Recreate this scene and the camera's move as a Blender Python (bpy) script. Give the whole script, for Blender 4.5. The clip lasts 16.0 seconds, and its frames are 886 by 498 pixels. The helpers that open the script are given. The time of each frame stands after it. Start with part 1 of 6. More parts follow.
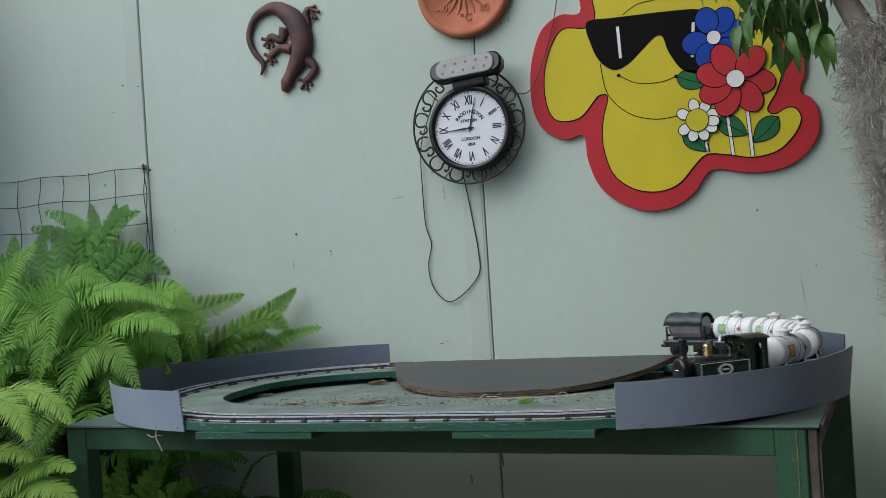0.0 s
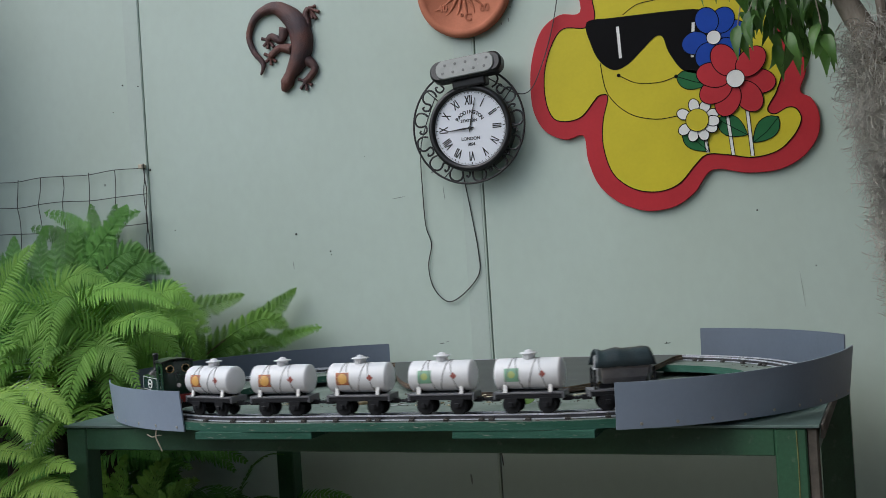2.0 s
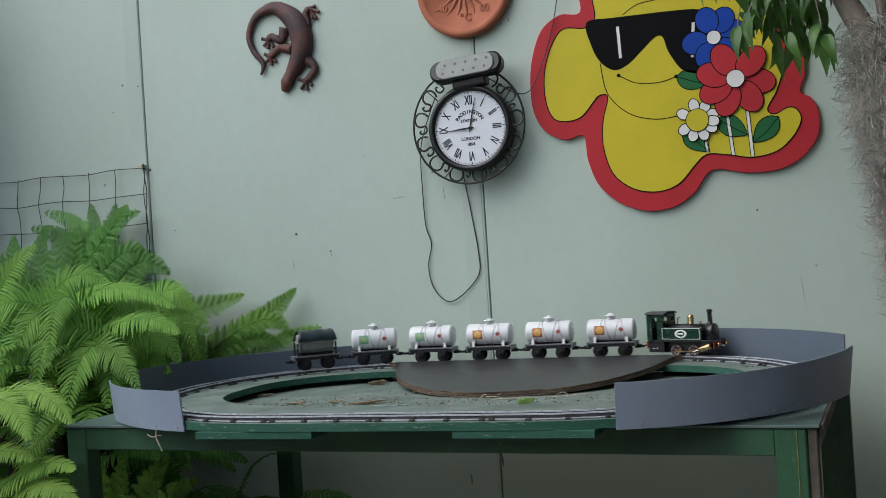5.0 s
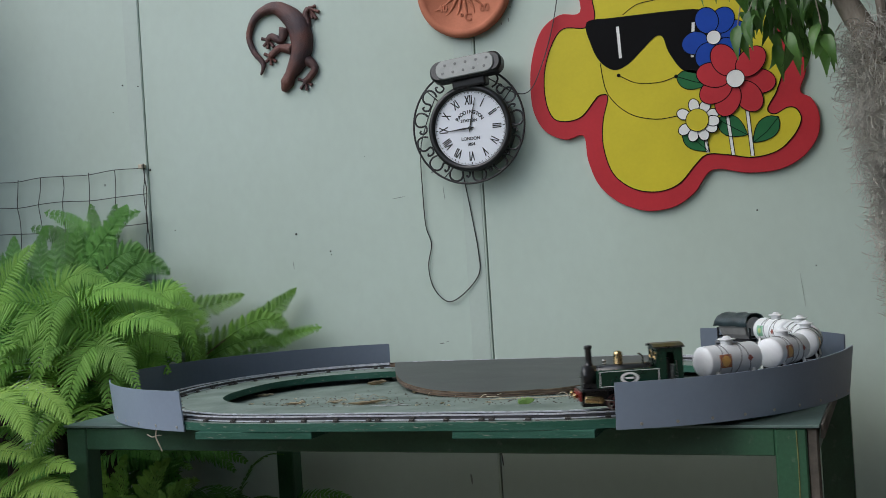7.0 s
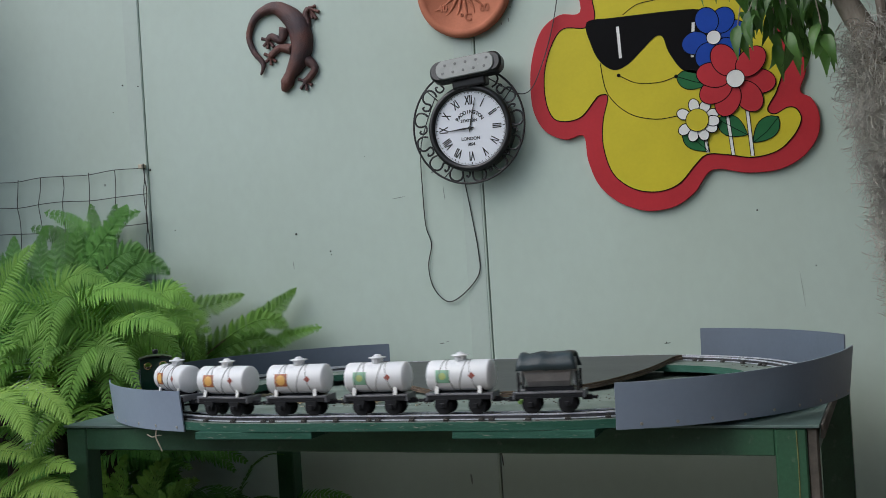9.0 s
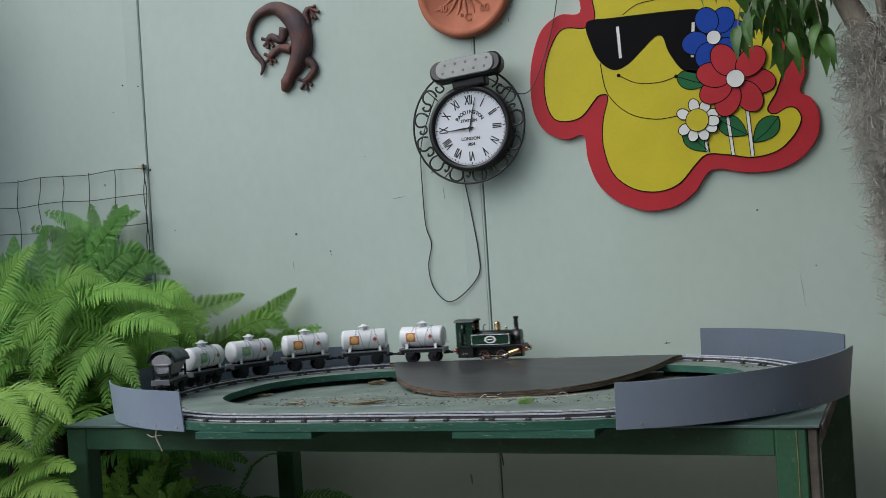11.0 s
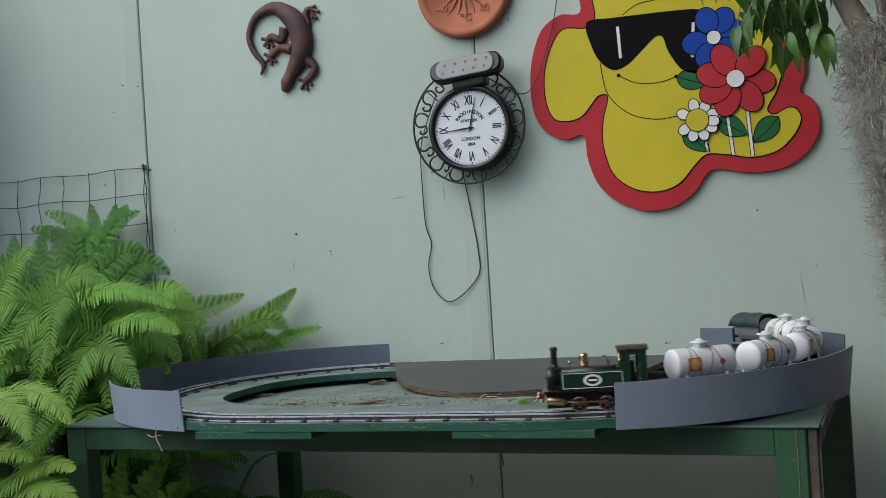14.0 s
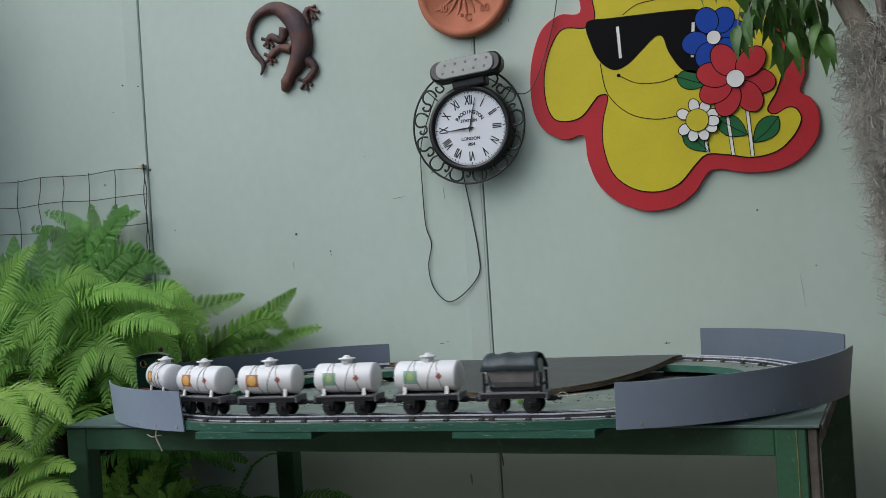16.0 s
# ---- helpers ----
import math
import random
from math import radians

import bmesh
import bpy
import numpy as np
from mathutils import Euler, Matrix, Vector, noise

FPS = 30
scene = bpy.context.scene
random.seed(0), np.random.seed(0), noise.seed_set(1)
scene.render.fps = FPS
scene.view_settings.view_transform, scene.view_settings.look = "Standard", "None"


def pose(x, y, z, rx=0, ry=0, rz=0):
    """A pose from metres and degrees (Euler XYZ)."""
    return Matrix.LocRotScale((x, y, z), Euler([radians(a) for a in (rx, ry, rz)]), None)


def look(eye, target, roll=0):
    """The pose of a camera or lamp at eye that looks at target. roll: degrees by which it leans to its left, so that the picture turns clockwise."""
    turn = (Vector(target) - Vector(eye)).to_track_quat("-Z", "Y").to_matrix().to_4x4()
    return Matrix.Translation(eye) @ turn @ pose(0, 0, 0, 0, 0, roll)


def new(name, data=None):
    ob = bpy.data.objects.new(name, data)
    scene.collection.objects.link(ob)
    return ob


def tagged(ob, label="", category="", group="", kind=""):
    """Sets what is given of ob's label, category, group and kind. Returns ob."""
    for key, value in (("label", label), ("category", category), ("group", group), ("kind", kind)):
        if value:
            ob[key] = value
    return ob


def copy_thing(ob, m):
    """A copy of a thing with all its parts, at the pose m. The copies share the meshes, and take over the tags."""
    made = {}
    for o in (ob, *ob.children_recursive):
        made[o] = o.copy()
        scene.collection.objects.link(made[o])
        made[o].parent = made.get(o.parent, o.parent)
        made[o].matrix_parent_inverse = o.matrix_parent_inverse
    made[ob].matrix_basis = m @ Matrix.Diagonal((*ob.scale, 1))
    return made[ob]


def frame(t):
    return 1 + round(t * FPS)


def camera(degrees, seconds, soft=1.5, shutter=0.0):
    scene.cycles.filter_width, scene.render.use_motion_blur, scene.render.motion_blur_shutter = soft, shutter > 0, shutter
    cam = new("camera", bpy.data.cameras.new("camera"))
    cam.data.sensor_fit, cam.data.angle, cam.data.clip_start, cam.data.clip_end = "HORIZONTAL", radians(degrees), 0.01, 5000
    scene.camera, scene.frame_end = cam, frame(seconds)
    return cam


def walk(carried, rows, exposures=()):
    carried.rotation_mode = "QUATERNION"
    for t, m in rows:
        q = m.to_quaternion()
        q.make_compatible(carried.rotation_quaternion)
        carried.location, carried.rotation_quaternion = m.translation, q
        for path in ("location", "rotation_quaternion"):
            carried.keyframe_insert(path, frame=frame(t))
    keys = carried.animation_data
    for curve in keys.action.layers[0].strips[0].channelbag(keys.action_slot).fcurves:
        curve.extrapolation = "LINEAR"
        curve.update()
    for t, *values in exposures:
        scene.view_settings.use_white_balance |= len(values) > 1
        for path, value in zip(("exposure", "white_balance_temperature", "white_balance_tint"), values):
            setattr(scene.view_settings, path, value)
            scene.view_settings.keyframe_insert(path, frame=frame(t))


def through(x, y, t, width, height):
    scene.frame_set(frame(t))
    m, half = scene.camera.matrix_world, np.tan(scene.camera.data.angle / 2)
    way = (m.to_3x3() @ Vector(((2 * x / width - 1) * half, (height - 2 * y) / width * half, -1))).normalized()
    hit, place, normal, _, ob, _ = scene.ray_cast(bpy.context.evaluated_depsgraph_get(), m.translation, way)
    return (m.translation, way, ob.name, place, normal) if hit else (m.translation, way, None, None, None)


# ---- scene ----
# The camera stands still on a tripod before the table.
EYE, YAW, TILT, LEAN = Vector((0.8421, -2.4491, 1.1998)), 19.9328, 0.1963, -3.6138
FORWARD = Vector((-math.sin(radians(YAW)) * math.cos(radians(TILT)), math.cos(radians(YAW)) * math.cos(radians(TILT)), math.sin(radians(TILT))))
cam = camera(43.06, 16.0, soft=0.85, shutter=0.2)
HOLD = look(EYE, EYE + FORWARD, LEAN)
walk(cam, [(0.0, HOLD), (16.0, HOLD)], [(t, e, 5970, 8) for t, e in ((0.0, 0.08), (1.5, 0.02), (3.0, 0.0), (4.2, 0.04), (6.3, 0.08), (7.5, 0.04), (9.0, 0.01), (11.3, 0.05), (12.5, 0.07), (13.5, 0.06), (16.0, 0.01))])

# ---- light: a bright overcast sky, a little stronger from above and the left ----
SUN_UP, SUN_TURN = 49, 225
world = bpy.data.worlds.new("sky")
scene.world = world
world.use_nodes = True
wn = world.node_tree.nodes
sky = wn.new("ShaderNodeTexSky")
sky.sky_type, sky.sun_disc = "NISHITA", False
sky.sun_elevation, sky.sun_rotation = radians(SUN_UP), radians(SUN_TURN)
sky.air_density, sky.dust_density = 1.0, 4.0
world.node_tree.links.new(sky.outputs[0], wn["Background"].inputs[0])
wn["Background"].inputs[1].default_value = 0.12
sun_data = bpy.data.lights.new("sun", "SUN")
sun_data.energy, sun_data.angle, sun_data.color = 1.75, radians(75), (1.0, 0.985, 0.96)
sun = new("sun", sun_data)
SUN_DIR = Vector((-0.78, -0.60, 0.95)).normalized()
sun.matrix_world = look(SUN_DIR * 10, (0, 0, 0))

# ---- materials ----
def material(name, base, rough=0.6, metal=0.0, vary=0.15, scale=12.0, fine=180.0, bump=0.0, second=None, streak=(1, 1, 1), spots=0.0, coat=0.0, tint_random=0.0, gloss=0.5):
    """A procedural surface: base colour, broad stains, fine grain and relief."""
    m = bpy.data.materials.new(name)
    m.use_nodes = True
    nt = m.node_tree
    n, l = nt.nodes, nt.links
    b = n["Principled BSDF"]
    b.inputs["Roughness"].default_value, b.inputs["Metallic"].default_value = rough, metal
    b.inputs["Coat Weight"].default_value = coat
    b.inputs["Specular IOR Level"].default_value = gloss
    tc = n.new("ShaderNodeTexCoord")
    mp = n.new("ShaderNodeMapping")
    mp.inputs["Scale"].default_value = streak
    l.new(tc.outputs["Object"], mp.inputs["Vector"])
    big, small = n.new("ShaderNodeTexNoise"), n.new("ShaderNodeTexNoise")
    big.inputs["Scale"].default_value, big.inputs["Detail"].default_value = scale, 5
    small.inputs["Scale"].default_value, small.inputs["Detail"].default_value = fine, 3
    l.new(mp.outputs[0], big.inputs["Vector"]), l.new(mp.outputs[0], small.inputs["Vector"])
    ramp = n.new("ShaderNodeMapRange")
    ramp.inputs[1].default_value, ramp.inputs[2].default_value = 0.35, 0.68
    l.new(big.outputs[0], ramp.inputs[0])
    mix = n.new("ShaderNodeMix")
    mix.data_type = "RGBA"
    dark = second or tuple(c * (1 - vary * 1.6) for c in base)
    mix.inputs[6].default_value, mix.inputs[7].default_value = (*base, 1), (*dark, 1)
    l.new(ramp.outputs[0], mix.inputs[0])
    grain = n.new("ShaderNodeMix")
    grain.data_type, grain.blend_type = "RGBA", "MULTIPLY"
    gr = n.new("ShaderNodeMapRange")
    gr.inputs[3].default_value, gr.inputs[4].default_value = 1 - vary, 1 + vary * 0.6
    l.new(small.outputs[0], gr.inputs[0])
    grain.inputs[0].default_value = 1
    l.new(mix.outputs[2], grain.inputs[6]), l.new(gr.outputs[0], grain.inputs[7])
    out = grain.outputs[2]
    if spots:
        worn, wr, wm = n.new("ShaderNodeTexNoise"), n.new("ShaderNodeMapRange"), n.new("ShaderNodeMix")
        worn.inputs["Scale"].default_value, worn.inputs["Detail"].default_value = 38, 7
        worn.inputs["Roughness"].default_value = 0.65
        wr.inputs[1].default_value, wr.inputs[2].default_value, wr.inputs[4].default_value = 0.60, 0.70, spots
        wm.data_type = "RGBA"
        wm.inputs[7].default_value = (0.30, 0.30, 0.25, 1)
        l.new(mp.outputs[0], worn.inputs["Vector"]), l.new(worn.outputs[0], wr.inputs[0])
        l.new(wr.outputs[0], wm.inputs[0]), l.new(out, wm.inputs[6])
        out = wm.outputs[2]
    if tint_random:
        info, hs = n.new("ShaderNodeObjectInfo"), n.new("ShaderNodeHueSaturation")
        rr = n.new("ShaderNodeMapRange")
        rr.inputs[3].default_value, rr.inputs[4].default_value = 1 - tint_random, 1 + tint_random
        l.new(info.outputs["Random"], rr.inputs[0]), l.new(rr.outputs[0], hs.inputs["Value"])
        l.new(out, hs.inputs["Color"])
        out = hs.outputs[0]
    l.new(out, b.inputs["Base Color"])
    rg = n.new("ShaderNodeMapRange")
    rg.inputs[3].default_value, rg.inputs[4].default_value = max(0.03, rough - 0.12), min(1, rough + 0.12)
    l.new(big.outputs[0], rg.inputs[0]), l.new(rg.outputs[0], b.inputs["Roughness"])
    if bump:
        bp = n.new("ShaderNodeBump")
        bp.inputs["Strength"].default_value, bp.inputs["Distance"].default_value = 0.6, bump
        l.new(small.outputs[0], bp.inputs["Height"]), l.new(bp.outputs[0], b.inputs["Normal"])
    return m


def leaf_material(name, base, other, rough=0.45, through=0.3, random_value=0.2, gloss=0.5):
    """A leaf that lets some light through."""
    m = material(name, base, rough, vary=0.2, scale=9, fine=90, second=other, tint_random=random_value, gloss=gloss)
    n, l = m.node_tree.nodes, m.node_tree.links
    b, out = n["Principled BSDF"], n["Material Output"]
    tr, mx = n.new("ShaderNodeBsdfTranslucent"), n.new("ShaderNodeMixShader")
    l.new(b.inputs["Base Color"].links[0].from_socket, tr.inputs[0])
    mx.inputs[0].default_value = through
    l.new(b.outputs[0], mx.inputs[1]), l.new(tr.outputs[0], mx.inputs[2]), l.new(mx.outputs[0], out.inputs[0])
    return m


def scaled(m, scale, depth):
    """Small raised scales over a cast surface."""
    n, l = m.node_tree.nodes, m.node_tree.links
    tc, vo, bp = n.new("ShaderNodeTexCoord"), n.new("ShaderNodeTexVoronoi"), n.new("ShaderNodeBump")
    vo.inputs["Scale"].default_value = scale
    bp.invert, bp.inputs["Strength"].default_value, bp.inputs["Distance"].default_value = True, 0.9, depth
    l.new(tc.outputs["Object"], vo.inputs["Vector"]), l.new(vo.outputs["Distance"], bp.inputs["Height"])
    l.new(bp.outputs[0], n["Principled BSDF"].inputs["Normal"])
    return m


M = {
    # only for the unseen walls that hold back light
    "hedge": material("dark clipped hedge", (0.05, 0.08, 0.04), 0.9, vary=0.4, scale=6, fine=50, bump=0.02),
    "fern": leaf_material("fresh fern green", (0.20, 0.38, 0.065), (0.14, 0.30, 0.05), 0.55, 0.25, 0.25, 0.2),
    "fern_bright": leaf_material("young yellow green fern", (0.25, 0.41, 0.075), (0.19, 0.34, 0.06), 0.55, 0.25, 0.15, 0.2),
    "fern_dark": leaf_material("deep fern green", (0.135, 0.32, 0.065), (0.10, 0.25, 0.05), 0.55, 0.22, 0.22, 0.2),
    "stalk": material("brown fern stalk", (0.12, 0.10, 0.045), 0.7, vary=0.2),
    "fibre": material("dark fibrous stem", (0.035, 0.025, 0.018), 0.95, vary=0.4, scale=30, fine=200, bump=0.004),
    "ficus": leaf_material("glossy dark leaf", (0.13, 0.265, 0.06), (0.08, 0.18, 0.045), 0.32, 0.34, 0.45),
    "bark": material("grey brown bark", (0.42, 0.365, 0.30), 0.9, vary=0.3, scale=18, fine=120, bump=0.004, streak=(1, 1, 0.4)),
    "moss": material("dry grey hanging moss", (0.66, 0.63, 0.57), 0.9, vary=0.25, scale=8, fine=60),
    "wire": material("weathered dark wire", (0.09, 0.09, 0.085), 0.6, 0.5, vary=0.2, scale=60, fine=300),
    "iron": material("black painted iron", (0.018, 0.018, 0.019), 0.45, vary=0.2, scale=40, fine=300),
    "clock_case": material("black clock case", (0.013, 0.013, 0.014), 0.35, vary=0.15, scale=20, fine=200),
    "dial": material("white clock dial", (0.81, 0.84, 0.90), 0.35, vary=0.02, scale=8, fine=100),
    "ink": material("black print", (0.015, 0.015, 0.016), 0.5, vary=0.1),
    "lens": material("milky lamp cover", (0.27, 0.285, 0.27), 0.22, vary=0.08, scale=40, fine=200),
    "led": material("grey lamp chip", (0.12, 0.125, 0.12), 0.4, vary=0.1),
    "terracotta": material("terracotta", (0.50, 0.17, 0.09), 0.8, vary=0.12, scale=14, fine=200, bump=0.0006),
    "rust": scaled(material("rusty brown cast iron", (0.13, 0.048, 0.034), 0.5, 0.2, vary=0.2, scale=16, fine=220, second=(0.055, 0.036, 0.042)), 420, 0.0012),
    "sign_red": material("red sign paint", (0.50, 0.032, 0.042), 0.42, vary=0.08, scale=6, fine=120, gloss=0.25),
    "sign_yellow": material("yellow sign paint", (0.64, 0.545, 0.03), 0.42, vary=0.06, scale=6, fine=120, gloss=0.25),
    "sign_black": material("black sign paint", (0.004, 0.004, 0.005), 0.6, vary=0.1, scale=6, fine=120, gloss=0.1),
    "sign_blue": material("blue sign paint", (0.012, 0.065, 0.42), 0.42, vary=0.1, scale=10, fine=120, gloss=0.25),
    "sign_green": material("green sign paint", (0.025, 0.15, 0.05), 0.42, vary=0.1, scale=10, fine=120, gloss=0.25),
    "dry_leaf": material("dry brown leaf", (0.56, 0.47, 0.32), 0.8, vary=0.3, scale=40, fine=300),
    "straw": material("pale straw", (0.68, 0.61, 0.46), 0.8, vary=0.25, scale=60, fine=300),
    "fresh_leaf": leaf_material("fallen green leaf", (0.38, 0.52, 0.22), (0.30, 0.44, 0.16)),
    "pale_print": material("pale plastic scrap", (0.6, 0.62, 0.62), 0.35, vary=0.1),
    "wall": material("painted wall sheet", (0.515, 0.617, 0.55), 0.5, vary=0.055, scale=1.6, fine=34, bump=0.0008, streak=(1, 1, 0.75), second=(0.472, 0.56, 0.488)),
    "batten": material("painted wall strip", (0.50, 0.59, 0.53), 0.55, vary=0.05, scale=3, fine=80),
    "smudge": material("faint grey rub mark", (0.29, 0.335, 0.30), 0.6, vary=0.2),
    "gap": material("dark joint", (0.06, 0.065, 0.06), 0.8, vary=0.2),
    "soil": material("dark damp soil", (0.035, 0.03, 0.024), 0.95, vary=0.4, scale=5, fine=60, bump=0.01),
    "paving": material("pale trodden gravel", (0.30, 0.265, 0.21), 0.9, vary=0.2, scale=2, fine=90, bump=0.003),
    "table_green": material("green gloss table paint", (0.040, 0.115, 0.062), 0.42, spots=0.16, vary=0.25, scale=7, fine=160, bump=0.0004),
    "seam": material("yellowed seam", (0.22, 0.24, 0.08), 0.6, vary=0.3, scale=30, fine=200),
    "sheet_top": material("weathered teal sheet", (0.14, 0.21, 0.19), 0.42, spots=0.3, vary=0.2, scale=9, fine=140, bump=0.0003),
    "ring": material("faded green painted plywood", (0.20, 0.25, 0.22), 0.6, vary=0.28, spots=0.5, scale=11, fine=170, bump=0.0006, second=(0.115, 0.155, 0.13)),
    "ring_edge": material("dark green painted plywood edge", (0.022, 0.095, 0.062), 0.65, gloss=0.25, vary=0.35, scale=9, fine=150, bump=0.001, streak=(1, 1, 5), second=(0.045, 0.13, 0.095), spots=0.7),
    "ply_face": material("brown film faced plywood", (0.017, 0.0175, 0.019), 0.38, vary=0.3, spots=0.14, scale=7, fine=120, streak=(0.6, 2.2, 1), second=(0.052, 0.052, 0.056), bump=0.0003),
    "ply_edge": material("worn plywood edge", (0.26, 0.19, 0.13), 0.85, vary=0.35, scale=30, fine=300, bump=0.001, streak=(1, 1, 12), second=(0.06, 0.04, 0.03)),
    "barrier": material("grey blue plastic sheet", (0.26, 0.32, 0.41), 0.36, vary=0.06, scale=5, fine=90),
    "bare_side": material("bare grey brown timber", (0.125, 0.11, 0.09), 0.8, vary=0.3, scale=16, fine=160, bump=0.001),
    # back strips: the barrier colour darkened to carry the shade by the wall
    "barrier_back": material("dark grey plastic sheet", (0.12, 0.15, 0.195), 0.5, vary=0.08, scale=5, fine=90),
    "rail": material("dull steel rail", (0.84, 0.87, 0.94), 0.28, 0.35, vary=0.2, scale=25, fine=240),
    # much darker than the head: shade of the rail sides put into the colour
    "rail_web": material("dark rail web", (0.09, 0.09, 0.10), 0.5, 0.5, vary=0.3, scale=30, fine=240),
    "sleeper": material("dirty tinplate sleeper", (0.085, 0.08, 0.075), 0.5, 0.4, vary=0.5, scale=40, fine=300),
    "screw": material("zinc screw", (0.6, 0.58, 0.52), 0.35, 0.9, vary=0.2, scale=200, fine=900),
    "tank": material("white moulded tank", (0.76, 0.775, 0.79), 0.3, vary=0.03, scale=18, fine=300),
    "dark_plastic": material("charcoal moulded plastic", (0.014, 0.015, 0.018), 0.55, gloss=0.3, vary=0.2, scale=40, fine=500),
    "grey_deck": material("grey wagon deck", (0.17, 0.175, 0.19), 0.45, vary=0.12, scale=40, fine=400),
    "loco_green": material("dark green enamel", (0.008, 0.038, 0.021), 0.25, vary=0.1, scale=30, fine=300, coat=0.4),
    "loco_black": material("black enamel", (0.012, 0.012, 0.013), 0.3, vary=0.15, scale=40, fine=400, coat=0.2),
    "brass": material("polished brass", (0.60, 0.44, 0.22), 0.26, 1.0, vary=0.12, scale=60, fine=600),
    "silver": material("nickel plate", (0.7, 0.68, 0.64), 0.25, 1.0, vary=0.1, scale=60, fine=600),
    "red": material("red enamel", (0.20, 0.022, 0.018), 0.35, vary=0.15, scale=40, fine=400),
    "wheel_red": material("dusty red wheel", (0.22, 0.10, 0.10), 0.35, vary=0.2, scale=60, fine=500),
    "white": material("white paint", (0.84, 0.84, 0.82), 0.4, vary=0.05, scale=20, fine=300),
    "orange": material("rusty orange print", (0.45, 0.15, 0.06), 0.4, vary=0.1, scale=60, fine=500),
    "amber": material("yellow print", (0.78, 0.45, 0.13), 0.4, vary=0.1, scale=60, fine=500),
    "green_print": material("green print", (0.24, 0.46, 0.31), 0.4, vary=0.1, scale=60, fine=500),
    "lime_print": material("pale green print", (0.45, 0.53, 0.20), 0.4, vary=0.1, scale=60, fine=500),
    "red_print": material("red print", (0.36, 0.085, 0.06), 0.4, vary=0.1, scale=60, fine=500),
    "cord": material("grey cord", (0.22, 0.22, 0.22), 0.8, vary=0.2, scale=90, fine=600),
    "tarp": material("dark green oilcloth", (0.030, 0.050, 0.058), 0.42, vary=0.25, scale=35, fine=250, bump=0.001),
    "skip_end": material("pale grey skip end", (0.50, 0.50, 0.52), 0.35, 0.2, vary=0.15, scale=30, fine=300),
    "skip": material("brown grey skip", (0.33, 0.32, 0.32), 0.4, 0.2, vary=0.15, scale=30, fine=300),
}


# ---- shape helpers ----
def part(name, bm, mat, parent=None, label="", smooth=False):
    me = bpy.data.meshes.new(name)
    bmesh.ops.recalc_face_normals(bm, faces=bm.faces)
    bm.to_mesh(me)
    bm.free()
    mats = mat if isinstance(mat, (list, tuple)) else [mat]
    for one in mats:
        me.materials.append(M[one] if isinstance(one, str) else one)
    if smooth:
        for p in me.polygons:
            p.use_smooth = True
    ob = new(name, me)
    ob.parent = parent
    if label:
        ob["label"] = label
    return ob


def thing(name, m, label, category, group="", kind=""):
    ob = new(name)
    ob.empty_display_size = 0.05
    ob.matrix_basis = m
    return tagged(ob, label, category, group, kind)


def box(x0, x1, y0, y1, z0, z1, bevel=0.0, bm=None, seg=1):
    bm = bm or bmesh.new()
    r = bmesh.ops.create_cube(bm, size=1, matrix=Matrix.Translation(((x0 + x1) / 2, (y0 + y1) / 2, (z0 + z1) / 2)) @ Matrix.Diagonal((abs(x1 - x0), abs(y1 - y0), abs(z1 - z0), 1)))
    if bevel:
        es = {e for v in r["verts"] for e in v.link_edges}
        bmesh.ops.bevel(bm, geom=list(es), offset=bevel, segments=seg, affect="EDGES", profile=0.5)
    return bm


def lathe(profile, m=None, seg=24, bm=None):
    """Turns (radius, height) pairs about z, then moves the result by m."""
    bm = bm or bmesh.new()
    m = m or Matrix()
    rings = []
    for r, z in profile:
        if r < 1e-6:
            rings.append([bm.verts.new(m @ Vector((0, 0, z)))])
        else:
            rings.append([bm.verts.new(m @ Vector((r * math.cos(2 * math.pi * k / seg), r * math.sin(2 * math.pi * k / seg), z))) for k in range(seg)])
    for a, b in zip(rings, rings[1:]):
        for k in range(seg):
            j = (k + 1) % seg
            if len(a) == 1 and len(b) > 1:
                bm.faces.new((a[0], b[k], b[j]))
            elif len(b) == 1 and len(a) > 1:
                bm.faces.new((a[k], a[j], b[0]))
            elif len(a) > 1:
                bm.faces.new((a[k], a[j], b[j], b[k]))
    if len(rings[0]) > 1:
        bm.faces.new(rings[0][::-1])
    if len(rings[-1]) > 1:
        bm.faces.new(rings[-1])
    return bm


def tube(points, radius, seg=6, closed=False, bm=None):
    """A round bar along points; radius may be a number or one value a point."""
    bm = bm or bmesh.new()
    pts = [Vector(p) for p in points]
    n = len(pts)
    rad = radius if isinstance(radius, (list, tuple)) else [radius] * n
    rings, side = [], None
    for i, p in enumerate(pts):
        a, b = pts[(i - 1) % n if closed else max(i - 1, 0)], pts[(i + 1) % n if closed else min(i + 1, n - 1)]
        d = (b - a).normalized()
        if side is None:
            side = d.orthogonal().normalized()
        side = (side - d * side.dot(d)).normalized()
        other = d.cross(side)
        rings.append([bm.verts.new(p + rad[i] * (math.cos(2 * math.pi * k / seg) * side + math.sin(2 * math.pi * k / seg) * other)) for k in range(seg)])
    pairs = list(zip(rings, rings[1:])) + ([(rings[-1], rings[0])] if closed else [])
    for a, b in pairs:
        for k in range(seg):
            j = (k + 1) % seg
            bm.faces.new((a[k], a[j], b[j], b[k]))
    if not closed:
        bm.faces.new(rings[0][::-1]), bm.faces.new(rings[-1])
    return bm


